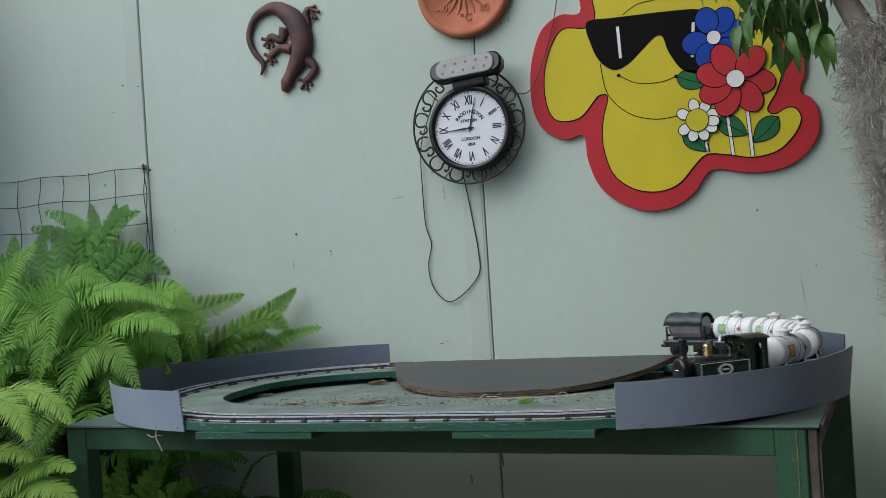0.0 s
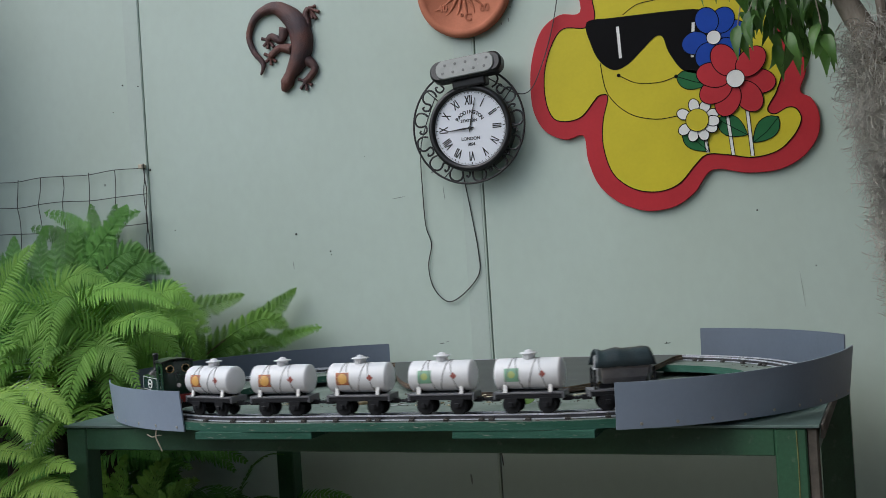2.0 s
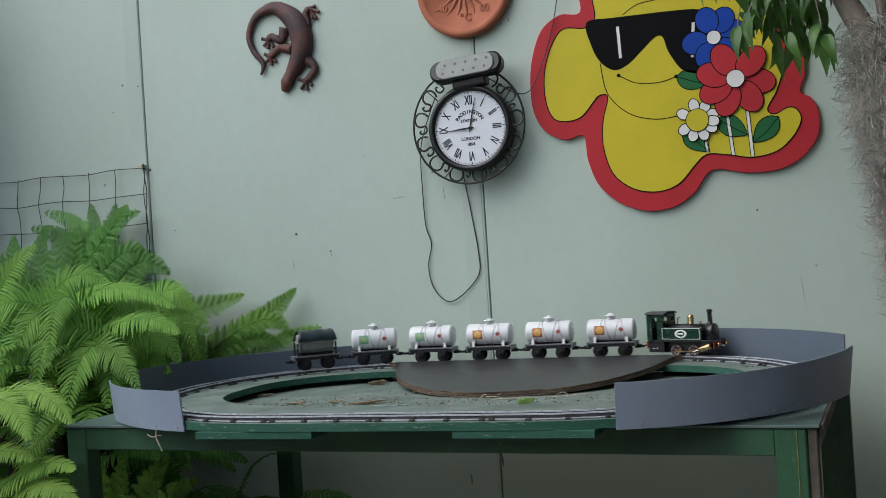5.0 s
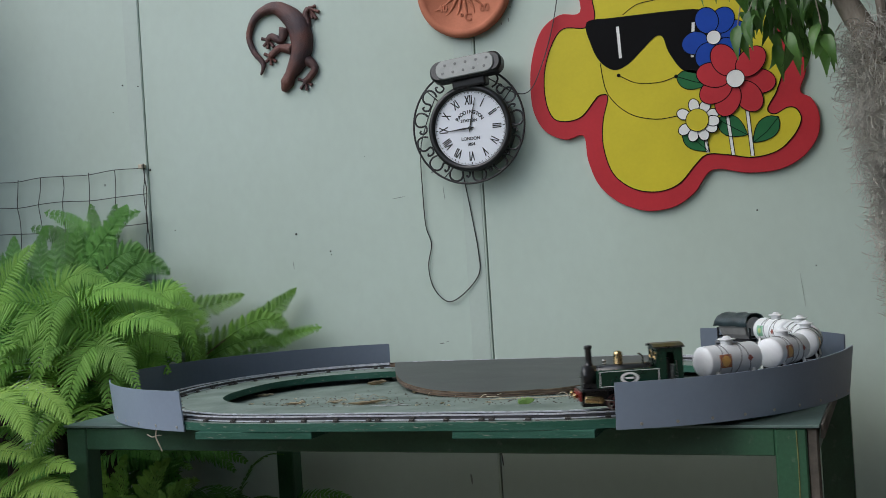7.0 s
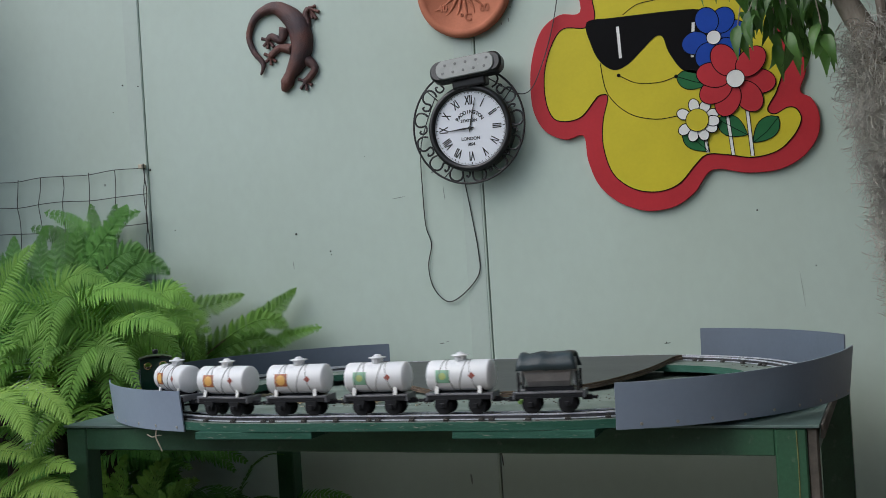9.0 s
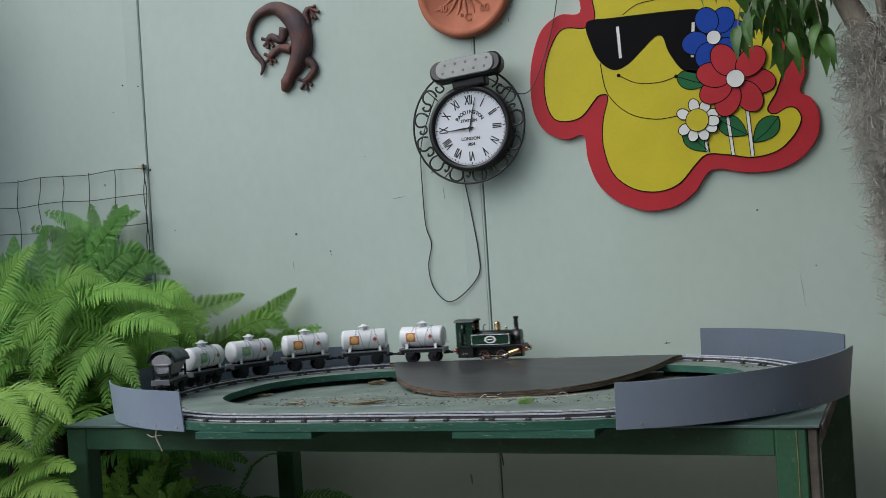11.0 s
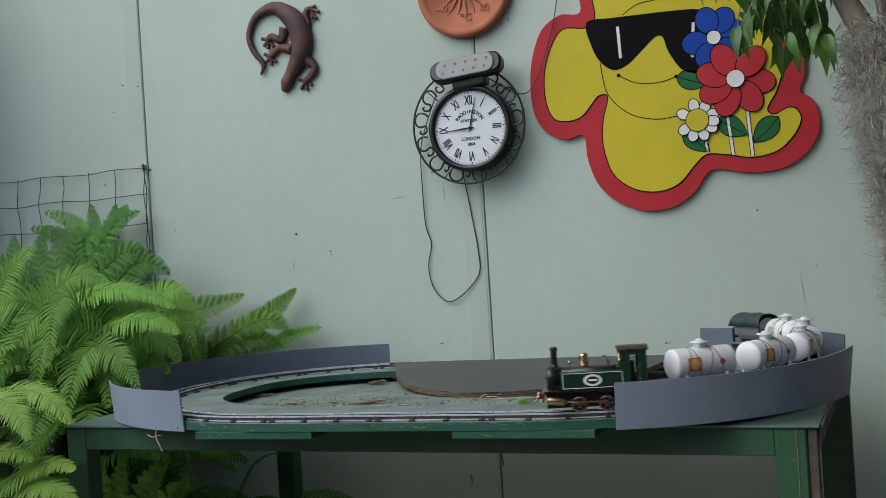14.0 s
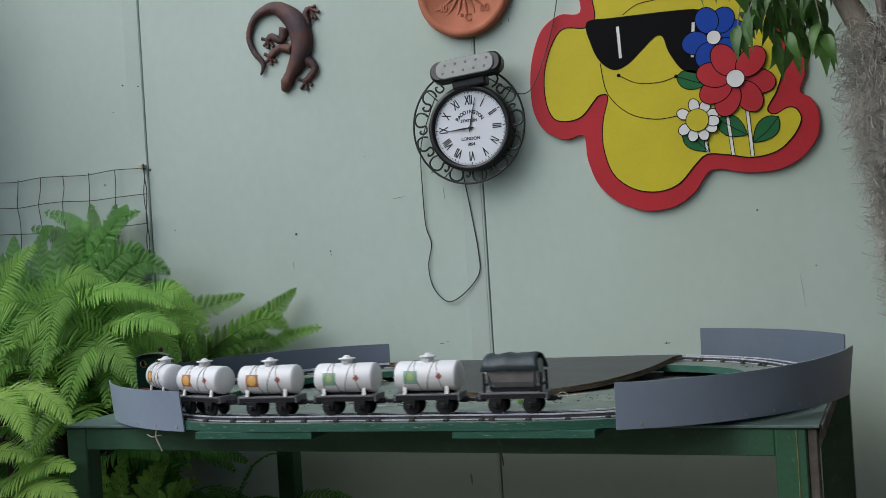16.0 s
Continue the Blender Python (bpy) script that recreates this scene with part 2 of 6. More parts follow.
def spline(points, steps=6, closed=True):
    """A smooth curve through control points."""
    pts = [Vector(p) for p in points]
    n, out = len(pts), []
    for i in range(n if closed else n - 1):
        p0, p1, p2, p3 = (pts[(i + k) % n] if closed else pts[min(max(i + k, 0), n - 1)] for k in (-1, 0, 1, 2))
        for s in range(steps):
            t = s / steps
            out.append(0.5 * (2 * p1 + (p2 - p0) * t + (2 * p0 - 5 * p1 + 4 * p2 - p3) * t * t + (3 * p1 - p0 - 3 * p2 + p3) * t ** 3))
    if not closed:
        out.append(pts[-1])
    return out


def slab(outline, m, thick, bm=None, bevel=0.0):
    """A plate with the outline (2D points), from 0 up to thick along m's z."""
    bm = bm or bmesh.new()
    low = [bm.verts.new(m @ Vector((p[0], p[1], 0))) for p in outline]
    f = bm.faces.new(low)
    r = bmesh.ops.extrude_face_region(bm, geom=[f])
    vs = [e for e in r["geom"] if isinstance(e, bmesh.types.BMVert)]
    bmesh.ops.translate(bm, verts=vs, vec=m.to_3x3() @ Vector((0, 0, thick)))
    top = [e for e in r["geom"] if isinstance(e, bmesh.types.BMFace)]
    if bevel:
        es = {e for t in top for e in t.edges}
        bmesh.ops.bevel(bm, geom=list(es), offset=bevel, segments=1, affect="EDGES")
    big = [f for f in bm.faces if len(f.verts) > 4]
    bmesh.ops.triangulate(bm, faces=big)
    return bm


def sweep(path, section, closed=True, bm=None):
    """Sweeps a section of (outward, up) pairs along a level path of (point, outward) pairs."""
    bm = bm or bmesh.new()
    rows = [[bm.verts.new(p + o * a + Vector((0, 0, b))) for a, b in section] for p, o in path]
    k = len(section)
    for i in range(len(rows) if closed else len(rows) - 1):
        a, b = rows[i], rows[(i + 1) % len(rows)]
        for j in range(k):
            bm.faces.new((a[j], a[(j + 1) % k], b[(j + 1) % k], b[j]))
    if not closed:
        bm.faces.new(rows[0]), bm.faces.new(rows[-1][::-1])
    return bm


# ---- the loop: two half circles joined by two straights; s runs with the train ----
RAIL_Z, BEND, STRAIGHT = 0.90, 0.4756, 0.5408
LAP = 2 * STRAIGHT + 2 * math.pi * BEND


def loop(s, bend=BEND, straight=STRAIGHT):
    """Point and heading on the loop; s = 0 in the middle of the front straight."""
    arc = math.pi * bend
    s %= 2 * straight + 2 * arc
    if s < straight / 2:
        return Vector((-s, -bend, 0)), math.pi
    s -= straight / 2
    if s < arc:
        a = s / bend
        return Vector((-straight / 2 - bend * math.sin(a), -bend * math.cos(a), 0)), math.pi - a
    s -= arc
    if s < straight:
        return Vector((-straight / 2 + s, bend, 0)), 0.0
    s -= straight
    if s < arc:
        a = s / bend
        return Vector((straight / 2 + bend * math.sin(a), bend * math.cos(a), 0)), -a
    s -= arc
    return Vector((straight / 2 - s, -bend, 0)), -math.pi


def loop_path(s0, s1, n, z):
    out = []
    for i in range(n):
        p, h = loop(s0 + (s1 - s0) * i / (n - 1))
        out.append((p + Vector((0, 0, z)), Vector((-math.sin(h), math.cos(h), 0))))
    return out


# ---- the setting ----
WALL_Y = 0.62
bm = bmesh.new()
bmesh.ops.create_grid(bm, x_segments=40, y_segments=40, size=60)
for v in bm.verts:
    v.co.z = 0.0
tagged(part("ground", bm, "paving"), "pale trodden gravel ground", "ground", kind="structure")
bed = part("planting_bed", box(-3.0, -0.78, -0.55, 0.619, 0.001, 0.05, 0.01), "soil")
tagged(bed, "dark damp soil of the fern bed", "soil bed", kind="structure")
wall = tagged(part("wall_back", box(-3.2, 3.0, WALL_Y + 0.012, WALL_Y + 0.09, 0, 2.7), "gap"), "pale green painted sheet wall with upright joints", "wall", kind="structure")
for x0, x1 in ((-3.2, -2.38), (-2.376, -1.2595), (-1.2555, -0.1385), (-0.1345, 0.99), (0.9915, 2.1), (2.104, 3.0)):
    part("panel", box(x0, x1, WALL_Y, WALL_Y + 0.0119, 0, 2.7, 0.001), "wall", wall)
for x in (-1.29, -0.172):
    part("joint_strip", box(x - 0.028, x + 0.028, WALL_Y - 0.0016, WALL_Y - 0.0001, 0, 2.7, 0.0006), "batten", wall)
# plain unseen walls behind and beside the camera, added to block sky light
for nm, b in (("wall_yard_front", (-5, 5, -6.1, -6.0, 0, 2.4)), ("wall_yard_west", (-5.1, -5, -6, 0.7, 0, 2.4)), ("wall_yard_east", (1.5, 1.6, -6, -1.5, 0, 3.2)), ("wall_return_east", (1.13, 1.23, -1.5, 0.62, 0, 3.2)), ("wall_return_west", (-2.2, -2.1, 0.1, 0.62, 0, 2.4))):
    east = "east" in nm
    tagged(part(nm, box(*b), "bare_side" if east else "hedge"), "unseen brown wall added to shade the right side" if east else "unseen dark green wall added to block low light", "wall", kind="structure")


# ---- the table ----
TABLE_Z, TX0, TX1, TY0, TY1 = 0.857, -0.885, 0.768, -0.345, 0.50
def make_table():
    t = thing("display_table", pose(-0.055, -0.345, 0, 0, 0, -2.1) @ pose(0.055, 0.345, 0), "green painted metal-framed table with a thin teal sheet top", "table")
    part("tabletop", box(TX0 - 0.004, TX1 + 0.004, TY0 - 0.004, TY1, TABLE_Z - 0.006, TABLE_Z, 0.001), "sheet_top", t, "weathered teal sheet top")
    part("dust_sheet", box(TX0 + 0.16, TX1 - 0.12, TY0 + 0.05, TY1 - 0.04, TABLE_Z + 0.0001, TABLE_Z + 0.0013), "ring", t, "dusty green board laid on the top")
    w, h = 0.055, 0.05
    z1, z0 = TABLE_Z - 0.0065, TABLE_Z - 0.0065 - h
    for y0, y1 in ((TY0, TY0 + 0.045), (TY1 - 0.045, TY1)):
        part("beam", box(TX0 + w, TX1 - w - 0.019, y0 + 0.002, y1 - 0.002, z0, z1, 0.002), "table_green", t)
    for x0, x1 in ((TX0, TX0 + 0.045), (TX1 - 0.045, TX1)):
        part("side_beam", box(x0 + 0.002, x1 - 0.002, TY0 + 0.05, TY1 - 0.05, z0, z1, 0.002), "table_green", t)
    for x, y, w in ((TX0, TY0, w), (TX1 - w - 0.019, TY0, w), (TX0 + 0.075, TY1 - 0.05, w), (TX1 - 0.052, TY1 - 0.05, 0.072)):
        part("leg", box(x, x + w, y, y + 0.05, 0, z1 if y == TY0 else z0, 0.003), "table_green", t)
    part("weld_seam", tube([(TX1 - 0.036 + 0.0008 * math.sin(k * 1.7), TY0 - 0.0004, z1 - 0.004 - 0.06 * k) for k in range(14)], 0.0013, 6), "seam", t, "yellowed seam down the leg")
    part("leg_side", box(TX1 - 0.0188, TX1 - 0.001, TY0 + 0.006, TY0 + 0.045, 0, z1 - 0.001, 0.002), "bare_side", t, "bare grey-brown leg side")
    part("edge_strip", box(TX1 + 0.0042, TX1 + 0.010, TY0 + 0.02, TY1 - 0.02, TABLE_Z - 0.028, TABLE_Z - 0.002, 0.001), "bare_side", t, "bare grey-brown edge strip")
    return t


make_table()


def stadium(bend, straight, n=160, cy=0.0, squash=1.0):
    return [((p := loop((2 * straight + 2 * math.pi * bend) * i / n, bend, straight)[0]).x, p.y * squash + cy) for i in range(n)]


def oval(a, b, power, n, cy):
    """A fuller oval than an ellipse, turning the same way as the loop."""
    out = []
    for i in range(n):
        t = -math.pi / 2 - 2 * math.pi * i / n
        c, s = math.cos(t), math.sin(t)
        out.append((a * math.copysign(abs(c) ** (2 / power), c), b * math.copysign(abs(s) ** (2 / power), s) + cy))
    return out


RING_Z = RAIL_Z - 0.012
JOINT = 0.255
def make_ring():
    t = thing("track_baseboard", pose(0, 0, 0), "faded green plywood oval ring overhanging the table", "baseboard")
    n = 160
    outer, inner = stadium(BEND + 0.034, STRAIGHT, n), oval(0.615, 0.345, 2.7, n, 0.045)
    bm = bmesh.new()
    rings = [[bm.verts.new((x, y, z)) for x, y in o] for o, z in ((outer, RING_Z - 0.016), (outer, RING_Z), (inner, RING_Z), (inner, RING_Z - 0.016))]
    for k in range(4):
        a, b = rings[k], rings[(k + 1) % 4]
        for i in range(n):
            f = bm.faces.new((a[i], a[(i + 1) % n], b[(i + 1) % n], b[i]))
            f.material_index = 0 if k == 1 else 1
    part("top_board", bm, ["ring", "ring_edge"], t)
    for k in range(14):
        p, h = loop(LAP * (k + 0.5) / 14)
        if p.y > -0.42:
            part("packing_block", box(-0.03, 0.03, -0.02, 0.05, TABLE_Z, RING_Z - 0.0163, 0.001), "ring_edge", t).matrix_basis = pose(p.x * 0.95, p.y * 0.96, 0, 0, 0, math.degrees(h))
    for x0, x1 in ((-0.415, -0.155), (0.133, 0.400)):
        part("packing_strip", box(x0, x1, -0.508, -0.30, RING_Z - 0.031, RING_Z - 0.0165, 0.001), "ring_edge", t)
    return t


make_ring()


def make_track():
    t = thing("toy_track", pose(0, 0, 0), "dull steel toy railway track in an oval", "track")
    for off in (-0.016, 0.016):
        web = [(off - 0.0006, -0.0085), (off + 0.0006, -0.0085), (off + 0.0006, -0.0028), (off - 0.0006, -0.0028)]
        part("rail_web", sweep(loop_path(0, LAP * 239 / 240, 240, RAIL_Z), web), "rail_web", t)
        sec = [(off - 0.0016, -0.0028), (off + 0.0016, -0.0028), (off + 0.0016, 0.0), (off - 0.0016, 0.0)]
        part("rail", sweep(loop_path(0, LAP * 239 / 240, 240, RAIL_Z), sec), "rail", t)
        foot = [(off - 0.0034, -0.0105), (off + 0.0034, -0.0105), (off + 0.0034, -0.0085), (off - 0.0034, -0.0085)]
        part("rail_foot", sweep(loop_path(0, LAP * 239 / 240, 240, RAIL_Z), foot), "rail", t)
    shape = plate = None
    pieces = 18
    for i in range(pieces):
        for off in (0.009, 0.078, 0.147, 0.216):
            p, h = loop(JOINT + LAP * i / pieces + off)
            if shape is None:
                bm = box(-0.0055, 0.0055, -0.026, 0.026, -0.0119, -0.0106)
                for y in (-0.0225, 0.0225):
                    box(-0.0048, 0.0048, y - 0.003, y + 0.003, -0.0106, -0.0074, 0.0008, bm)
                for y in (-0.0185, 0.0185):
                    box(-0.005, 0.005, y - 0.0012, y + 0.0012, -0.0106, -0.0045, 0, bm)
                    lathe([(0.0014, -0.0074), (0.0014, -0.0056), (0, -0.0052)], pose(0, y * 1.2, 0), 8, bm)
                ob = shape = part("sleeper", bm, "sleeper", t)
            else:
                ob = new("sleeper", shape.data)
                ob.parent = t
            ob.matrix_basis = pose(p.x, p.y, RAIL_Z, 0, 0, math.degrees(h))
        p, h = loop(JOINT + LAP * i / pieces)
        if plate is None:
            bm = bmesh.new()
            for y in (-0.0182, -0.0138, 0.0138, 0.0182):
                box(-0.009, 0.009, y - 0.0006, y + 0.0006, -0.0075, -0.0032, 0, bm)
            ob = plate = part("fish_plate", bm, "rail_web", t)
        else:
            ob = new("fish_plate", plate.data)
            ob.parent = t
        ob.matrix_basis = pose(p.x, p.y, RAIL_Z, 0, 0, math.degrees(h))
    return t


make_track()


def make_barrier(s0, s1, z0, z1, lean, label, back=False, out0=0.038, out1=0.038, screws=6, rise=0.0):
    """A bent plastic strip along the ring's rim."""
    t = thing("track_guard", pose(0, 0, 0), label, "guard", "guards round the track")
    n = 40
    bm = bmesh.new()
    rows = []
    for i in range(n):
        u = i / (n - 1)
        p, h = loop(s0 + (s1 - s0) * u)
        o = Vector((-math.sin(h), math.cos(h), 0))
        d = out0 + (out1 - out0) * u
        lo = p + o * d + Vector((0, 0, z0))
        q_, h2 = loop(s0 + (s1 - s0) * u)
        o2 = Vector((-math.sin(h2), math.cos(h2), 0))
        hi = q_ + o2 * (d + lean) + Vector((0, 0, z1 + rise * (1 - u) ** 2.5))
        rows.append([bm.verts.new(v) for v in (lo, lo + o * 0.003, hi + o2 * 0.003, hi)])
    for a, b in zip(rows, rows[1:]):
        for j in range(4):
            bm.faces.new((a[j], a[(j + 1) % 4], b[(j + 1) % 4], b[j]))
    bm.faces.new(rows[0]), bm.faces.new(rows[-1][::-1])
    # back strips get the copy with shade in its colour
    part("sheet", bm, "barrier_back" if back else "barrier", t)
    for k in range(screws):
        u = (k + 0.3) / screws
        p, h = loop(s0 + (s1 - s0) * u)
        o = Vector((-math.sin(h), math.cos(h), 0))
        c = p + o * (out0 + (out1 - out0) * u + 0.0032) + Vector((0, 0, z0 + 0.009))
        m = Matrix.Translation(c) @ o.to_track_quat("Z", "Y").to_matrix().to_4x4()
        part("screw", lathe([(0.0036, 0), (0.0033, 0.0012), (0.0015, 0.0019), (0, 0.0019)], m, 10), "screw", t)
    return t


make_barrier(0.450, 0.815, 0.868, 0.952, 0.008, "curved grey-blue plastic strip screwed to the rim", out0=0.035, out1=0.105)
make_barrier(0.99, 1.635, 0.858, 0.950, 0.004, "long plastic strip behind the track, shade put in its dark grey", True, 0.145, 0.052, 4)
make_barrier(2.483, 2.90, 0.858, 0.964, 0.004, "plastic strip standing behind the bend, shade put in its grey", True, 0.052, 0.095, 3)
make_barrier(3.112, LAP - 0.425, 0.868, 0.953, 0.012, "wide grey-blue plastic strip screwed round the bend", False, 0.078, 0.033, 9, 0.012)


def make_disc():
    t = thing("plywood_sheet", pose(0.03, 0.41, RING_Z + 0.0028, 4.9), "brown film-faced plywood half-disc leaning into the oval", "plywood")
    ctrl = [(-0.386, 0.003), (-0.353, -0.08), (-0.305, -0.182), (-0.244, -0.271), (-0.157, -0.344), (-0.074, -0.376), (-0.001, -0.388), (0.115, -0.367), (0.177, -0.348), (0.266, -0.268), (0.338, -0.142), (0.375, -0.016), (0.365, 0.012), (0.0, 0.016), (-0.376, 0.012)]
    pts = spline([(x, y, 0) for x, y in ctrl], 6)
    for k in range(5):
        bm = bmesh.new()
        ins = 0.0 if k % 2 == 0 else 0.0016
        slab([(p.x * (1 - ins * 3), p.y * (1 - ins * 3)) for p in pts], pose(0, 0, 0.001 + k * 0.0026), 0.0025, bm)
        bm.normal_update()
        for f in bm.faces:
            f.material_index = 0 if abs(f.normal.z) > 0.5 else 1
        part("veneer", bm, ["ply_face", "ply_edge"], t)
    return t


make_disc()


# ---- things on the wall ----
def on_wall(x, z, y):
    """Plate space: local x along the wall, local y up, local z towards the viewer."""
    return pose(x, y, z, 90, 0, 0)


def smooth_outline(ctrl, steps=5):
    return [(p.x, p.y) for p in spline([(a, b, 0) for a, b in ctrl], steps)]


def wire_on(ctrl, m, radius, closed=False, steps=5, depth=0.0):
    return tube([m @ Vector((p.x, p.y, depth)) for p in spline([(a, b, 0) for a, b in ctrl], steps, closed)], radius, 6, closed)


def ellipse(cx, cy, a, b, turn=0.0, n=28):
    c, s = math.cos(turn), math.sin(turn)
    return [(cx + a * math.cos(2 * math.pi * k / n) * c - b * math.sin(2 * math.pi * k / n) * s, cy + a * math.cos(2 * math.pi * k / n) * s + b * math.sin(2 * math.pi * k / n) * c) for k in range(n)]


def leaf_shape(x0, y0, x1, y1, w, n=9):
    dx, dy = x1 - x0, y1 - y0
    up, down = [], []
    for k in range(n + 1):
        t = k / n
        h = w * math.sin(math.pi * t ** 0.8) ** 0.9 if 0 < t < 1 else 0
        up.append((x0 + dx * t - dy * h, y0 + dy * t + dx * h)), down.append((x0 + dx * t + dy * h, y0 + dy * t - dx * h))
    return up + down[-2:0:-1]


def make_sign():
    m0 = on_wall(0.4176, 1.5971, WALL_Y - 0.001)
    t = thing("painted_cutout", m0, "red and yellow cut-out board painted with sunglasses and flowers", "wall sign")
    I = Matrix()
    at = lambda d: Matrix.Translation((0, 0, d))
    rim = [(-0.236, 0.326), (-0.239, 0.243), (-0.297, 0.242), (-0.351, 0.207), (-0.382, 0.134), (-0.393, 0.059), (-0.388, -0.018), (-0.357, -0.077), (-0.302, -0.105), (-0.251, -0.099), (-0.242, -0.167), (-0.217, -0.236), (-0.17, -0.285), (-0.113, -0.313), (-0.064, -0.32), (-0.007, -0.31), (0.043, -0.277), (0.092, -0.222), (0.179, -0.237), (0.263, -0.235), (0.325, -0.205), (0.362, -0.157), (0.369, -0.103), (0.353, -0.059), (0.326, -0.036), (0.343, 0.017), (0.342, 0.095), (0.32, 0.192), (0.266, 0.294), (0.14, 0.385), (-0.018, 0.418), (-0.151, 0.389)]
    part("board", slab(smooth_outline(rim, 6), at(0.0), 0.012, bevel=0.001), "sign_red", t)
    field = [(-0.199, 0.304), (-0.198, 0.222), (-0.227, 0.197), (-0.288, 0.202), (-0.324, 0.161), (-0.349, 0.088), (-0.351, 0.012), (-0.333, -0.041), (-0.295, -0.055), (-0.251, -0.045), (-0.215, -0.007), (-0.199, 0.007), (-0.176, 0.001), (-0.193, -0.063), (-0.197, -0.129), (-0.181, -0.197), (-0.15, -0.237), (-0.102, -0.263), (-0.045, -0.268), (0.005, -0.25), (0.048, -0.205), (0.081, -0.18), (0.136, -0.186), (0.197, -0.198), (0.259, -0.187), (0.302, -0.152), (0.324, -0.111), (0.314, -0.082), (0.292, -0.076), (0.259, -0.09), (0.242, -0.074), (0.268, -0.03), (0.286, 0.031), (0.281, 0.111), (0.253, 0.209), (0.204, 0.287), (0.099, 0.359), (-0.02, 0.381), (-0.129, 0.352)]
    part("yellow_field", slab(smooth_outline(field, 6), at(0.0122), 0.0008), "sign_yellow", t)
    part("field_outline", wire_on(field, at(0.0129), 0.0014, True, 6), "sign_black", t)
    L1, L2, L3 = 0.0131, 0.0141, 0.0151
    shades = [(-0.222, 0.211), (-0.15, 0.2145), (-0.071, 0.214), (0.0, 0.213), (0.082, 0.207), (0.127, 0.178), (0.126, 0.106), (0.112, 0.059), (0.079, 0.039), (0.055, 0.04), (0.024, 0.057), (-0.005, 0.106), (-0.015, 0.141), (-0.026, 0.151), (-0.043, 0.145), (-0.078, 0.114), (-0.117, 0.082), (-0.155, 0.072), (-0.191, 0.099), (-0.213, 0.147)]
    part("sunglasses", slab(smooth_outline(shades, 4), at(L1), 0.0008), "sign_black", t)
    for (x0, y0), (x1, y1) in (((-0.137, 0.189), (-0.134, 0.102)), ((0.066, 0.174), (0.058, 0.082))):
        part("glint", slab([(x0 - 0.004, y0), (x0 + 0.004, y0), (x1 + 0.004, y1), (x1 - 0.004, y1)], at(L2), 0.0008), "white", t)
    for nm, pts in (("chin_line", [(-0.191, 0.095), (-0.176, 0.01), (-0.121, -0.05), (-0.049, -0.073), (0.016, -0.069)]), ("mouth_line", [(-0.142, 0.056), (-0.103, 0.033), (-0.067, 0.026), (-0.026, 0.026), (0.012, 0.036)]), ("brow_line", [(-0.121, 0.219), (-0.082, 0.242), (-0.032, 0.248)])):
        part(nm, wire_on(pts, at(L1), 0.0012), "sign_black", t)
    for x, y in ((-0.142, 0.056), (0.012, 0.036)):
        part("dot", slab(ellipse(x, y, 0.005, 0.005), at(L2), 0.0006), "sign_black", t)
    for i, (x0, y0, x1, y1) in enumerate(((0.012, 0.036, 0.095, 0.006), (0.022, -0.110, 0.085, -0.172), (0.112, -0.088, 0.188, -0.138), (0.268, -0.098, 0.200, -0.160))):
        o = leaf_shape(x0, y0, x1, y1, 0.30)
        part("green_leaf", slab(o, at(L1), 0.0008), "sign_green", t)
        part("leaf_line", tube([Vector((a, b, L1 + 0.0008)) for a, b in o], 0.0011, 5, True), "sign_black", t)
        part("leaf_vein", tube([(x0, y0, L1 + 0.0009), ((x0 + x1) / 2 + 0.004, (y0 + y1) / 2 - 0.004, L1 + 0.0009), (x1, y1, L1 + 0.0009)], 0.0009, 5), "sign_black", t)
    for x0, y0, x1, y1 in ((0.078, -0.13, 0.083, -0.175), (0.137, -0.06, 0.148, -0.187), (0.19, -0.06, 0.197, -0.194)):
        part("white_stem", slab([(x0 - 0.0045, y0), (x0 + 0.0045, y0), (x1 + 0.0045, y1), (x1 - 0.0045, y1)], at(L1 + 0.0003), 0.0008), "white", t)
        for s in (-1, 1):
            part("stem_line", tube([(x0 + s * 0.0045, y0, L2), (x1 + s * 0.0045, y1, L2)], 0.0009, 5), "sign_black", t)

    def flower(cx, cy, turns, r0, a, b, mat, heart, heart_mat, lift):
        petals = len(turns)
        for k, turn in enumerate(turns):
            ang = radians(turn)
            o = ellipse(cx + r0 * math.cos(ang), cy + r0 * math.sin(ang), a, b, ang)
            d = lift + 0.0007 * k
            petal = part("petal", slab(o, at(d + 0.0003), 0.0004), mat, t)
            part("petal_line", slab(ellipse(cx + r0 * math.cos(ang), cy + r0 * math.sin(ang), a + 0.0024, b + 0.0024, ang), at(d), 0.0003), "sign_black", petal)
        part("flower_heart", slab(ellipse(cx, cy, heart, heart), at(lift + 0.0007 * petals + 0.0004), 0.0008), heart_mat, t)
        part("heart_line", tube([Vector((x, y, lift + 0.0007 * petals + 0.0010)) for x, y in ellipse(cx, cy, heart, heart)], 0.0010, 5, True), "sign_black", t)

    flower(0.117, 0.127, (12, 60, 108, 190, 246, 312), 0.050, 0.034, 0.029, "sign_blue", 0.0185, "white", L2)
    flower(0.166, 0.012, (-12, -58, -113, -154, 164, 116, 44), 0.058, 0.044, 0.0315, "sign_red", 0.0235, "white", L2 + 0.002)
    flower(0.061, -0.087, (18, 58, 100, 152, 212, 252, 290, 328, 352), 0.041, 0.0165, 0.013, "white", 0.030, "sign_yellow", L2)
    return t


make_sign()


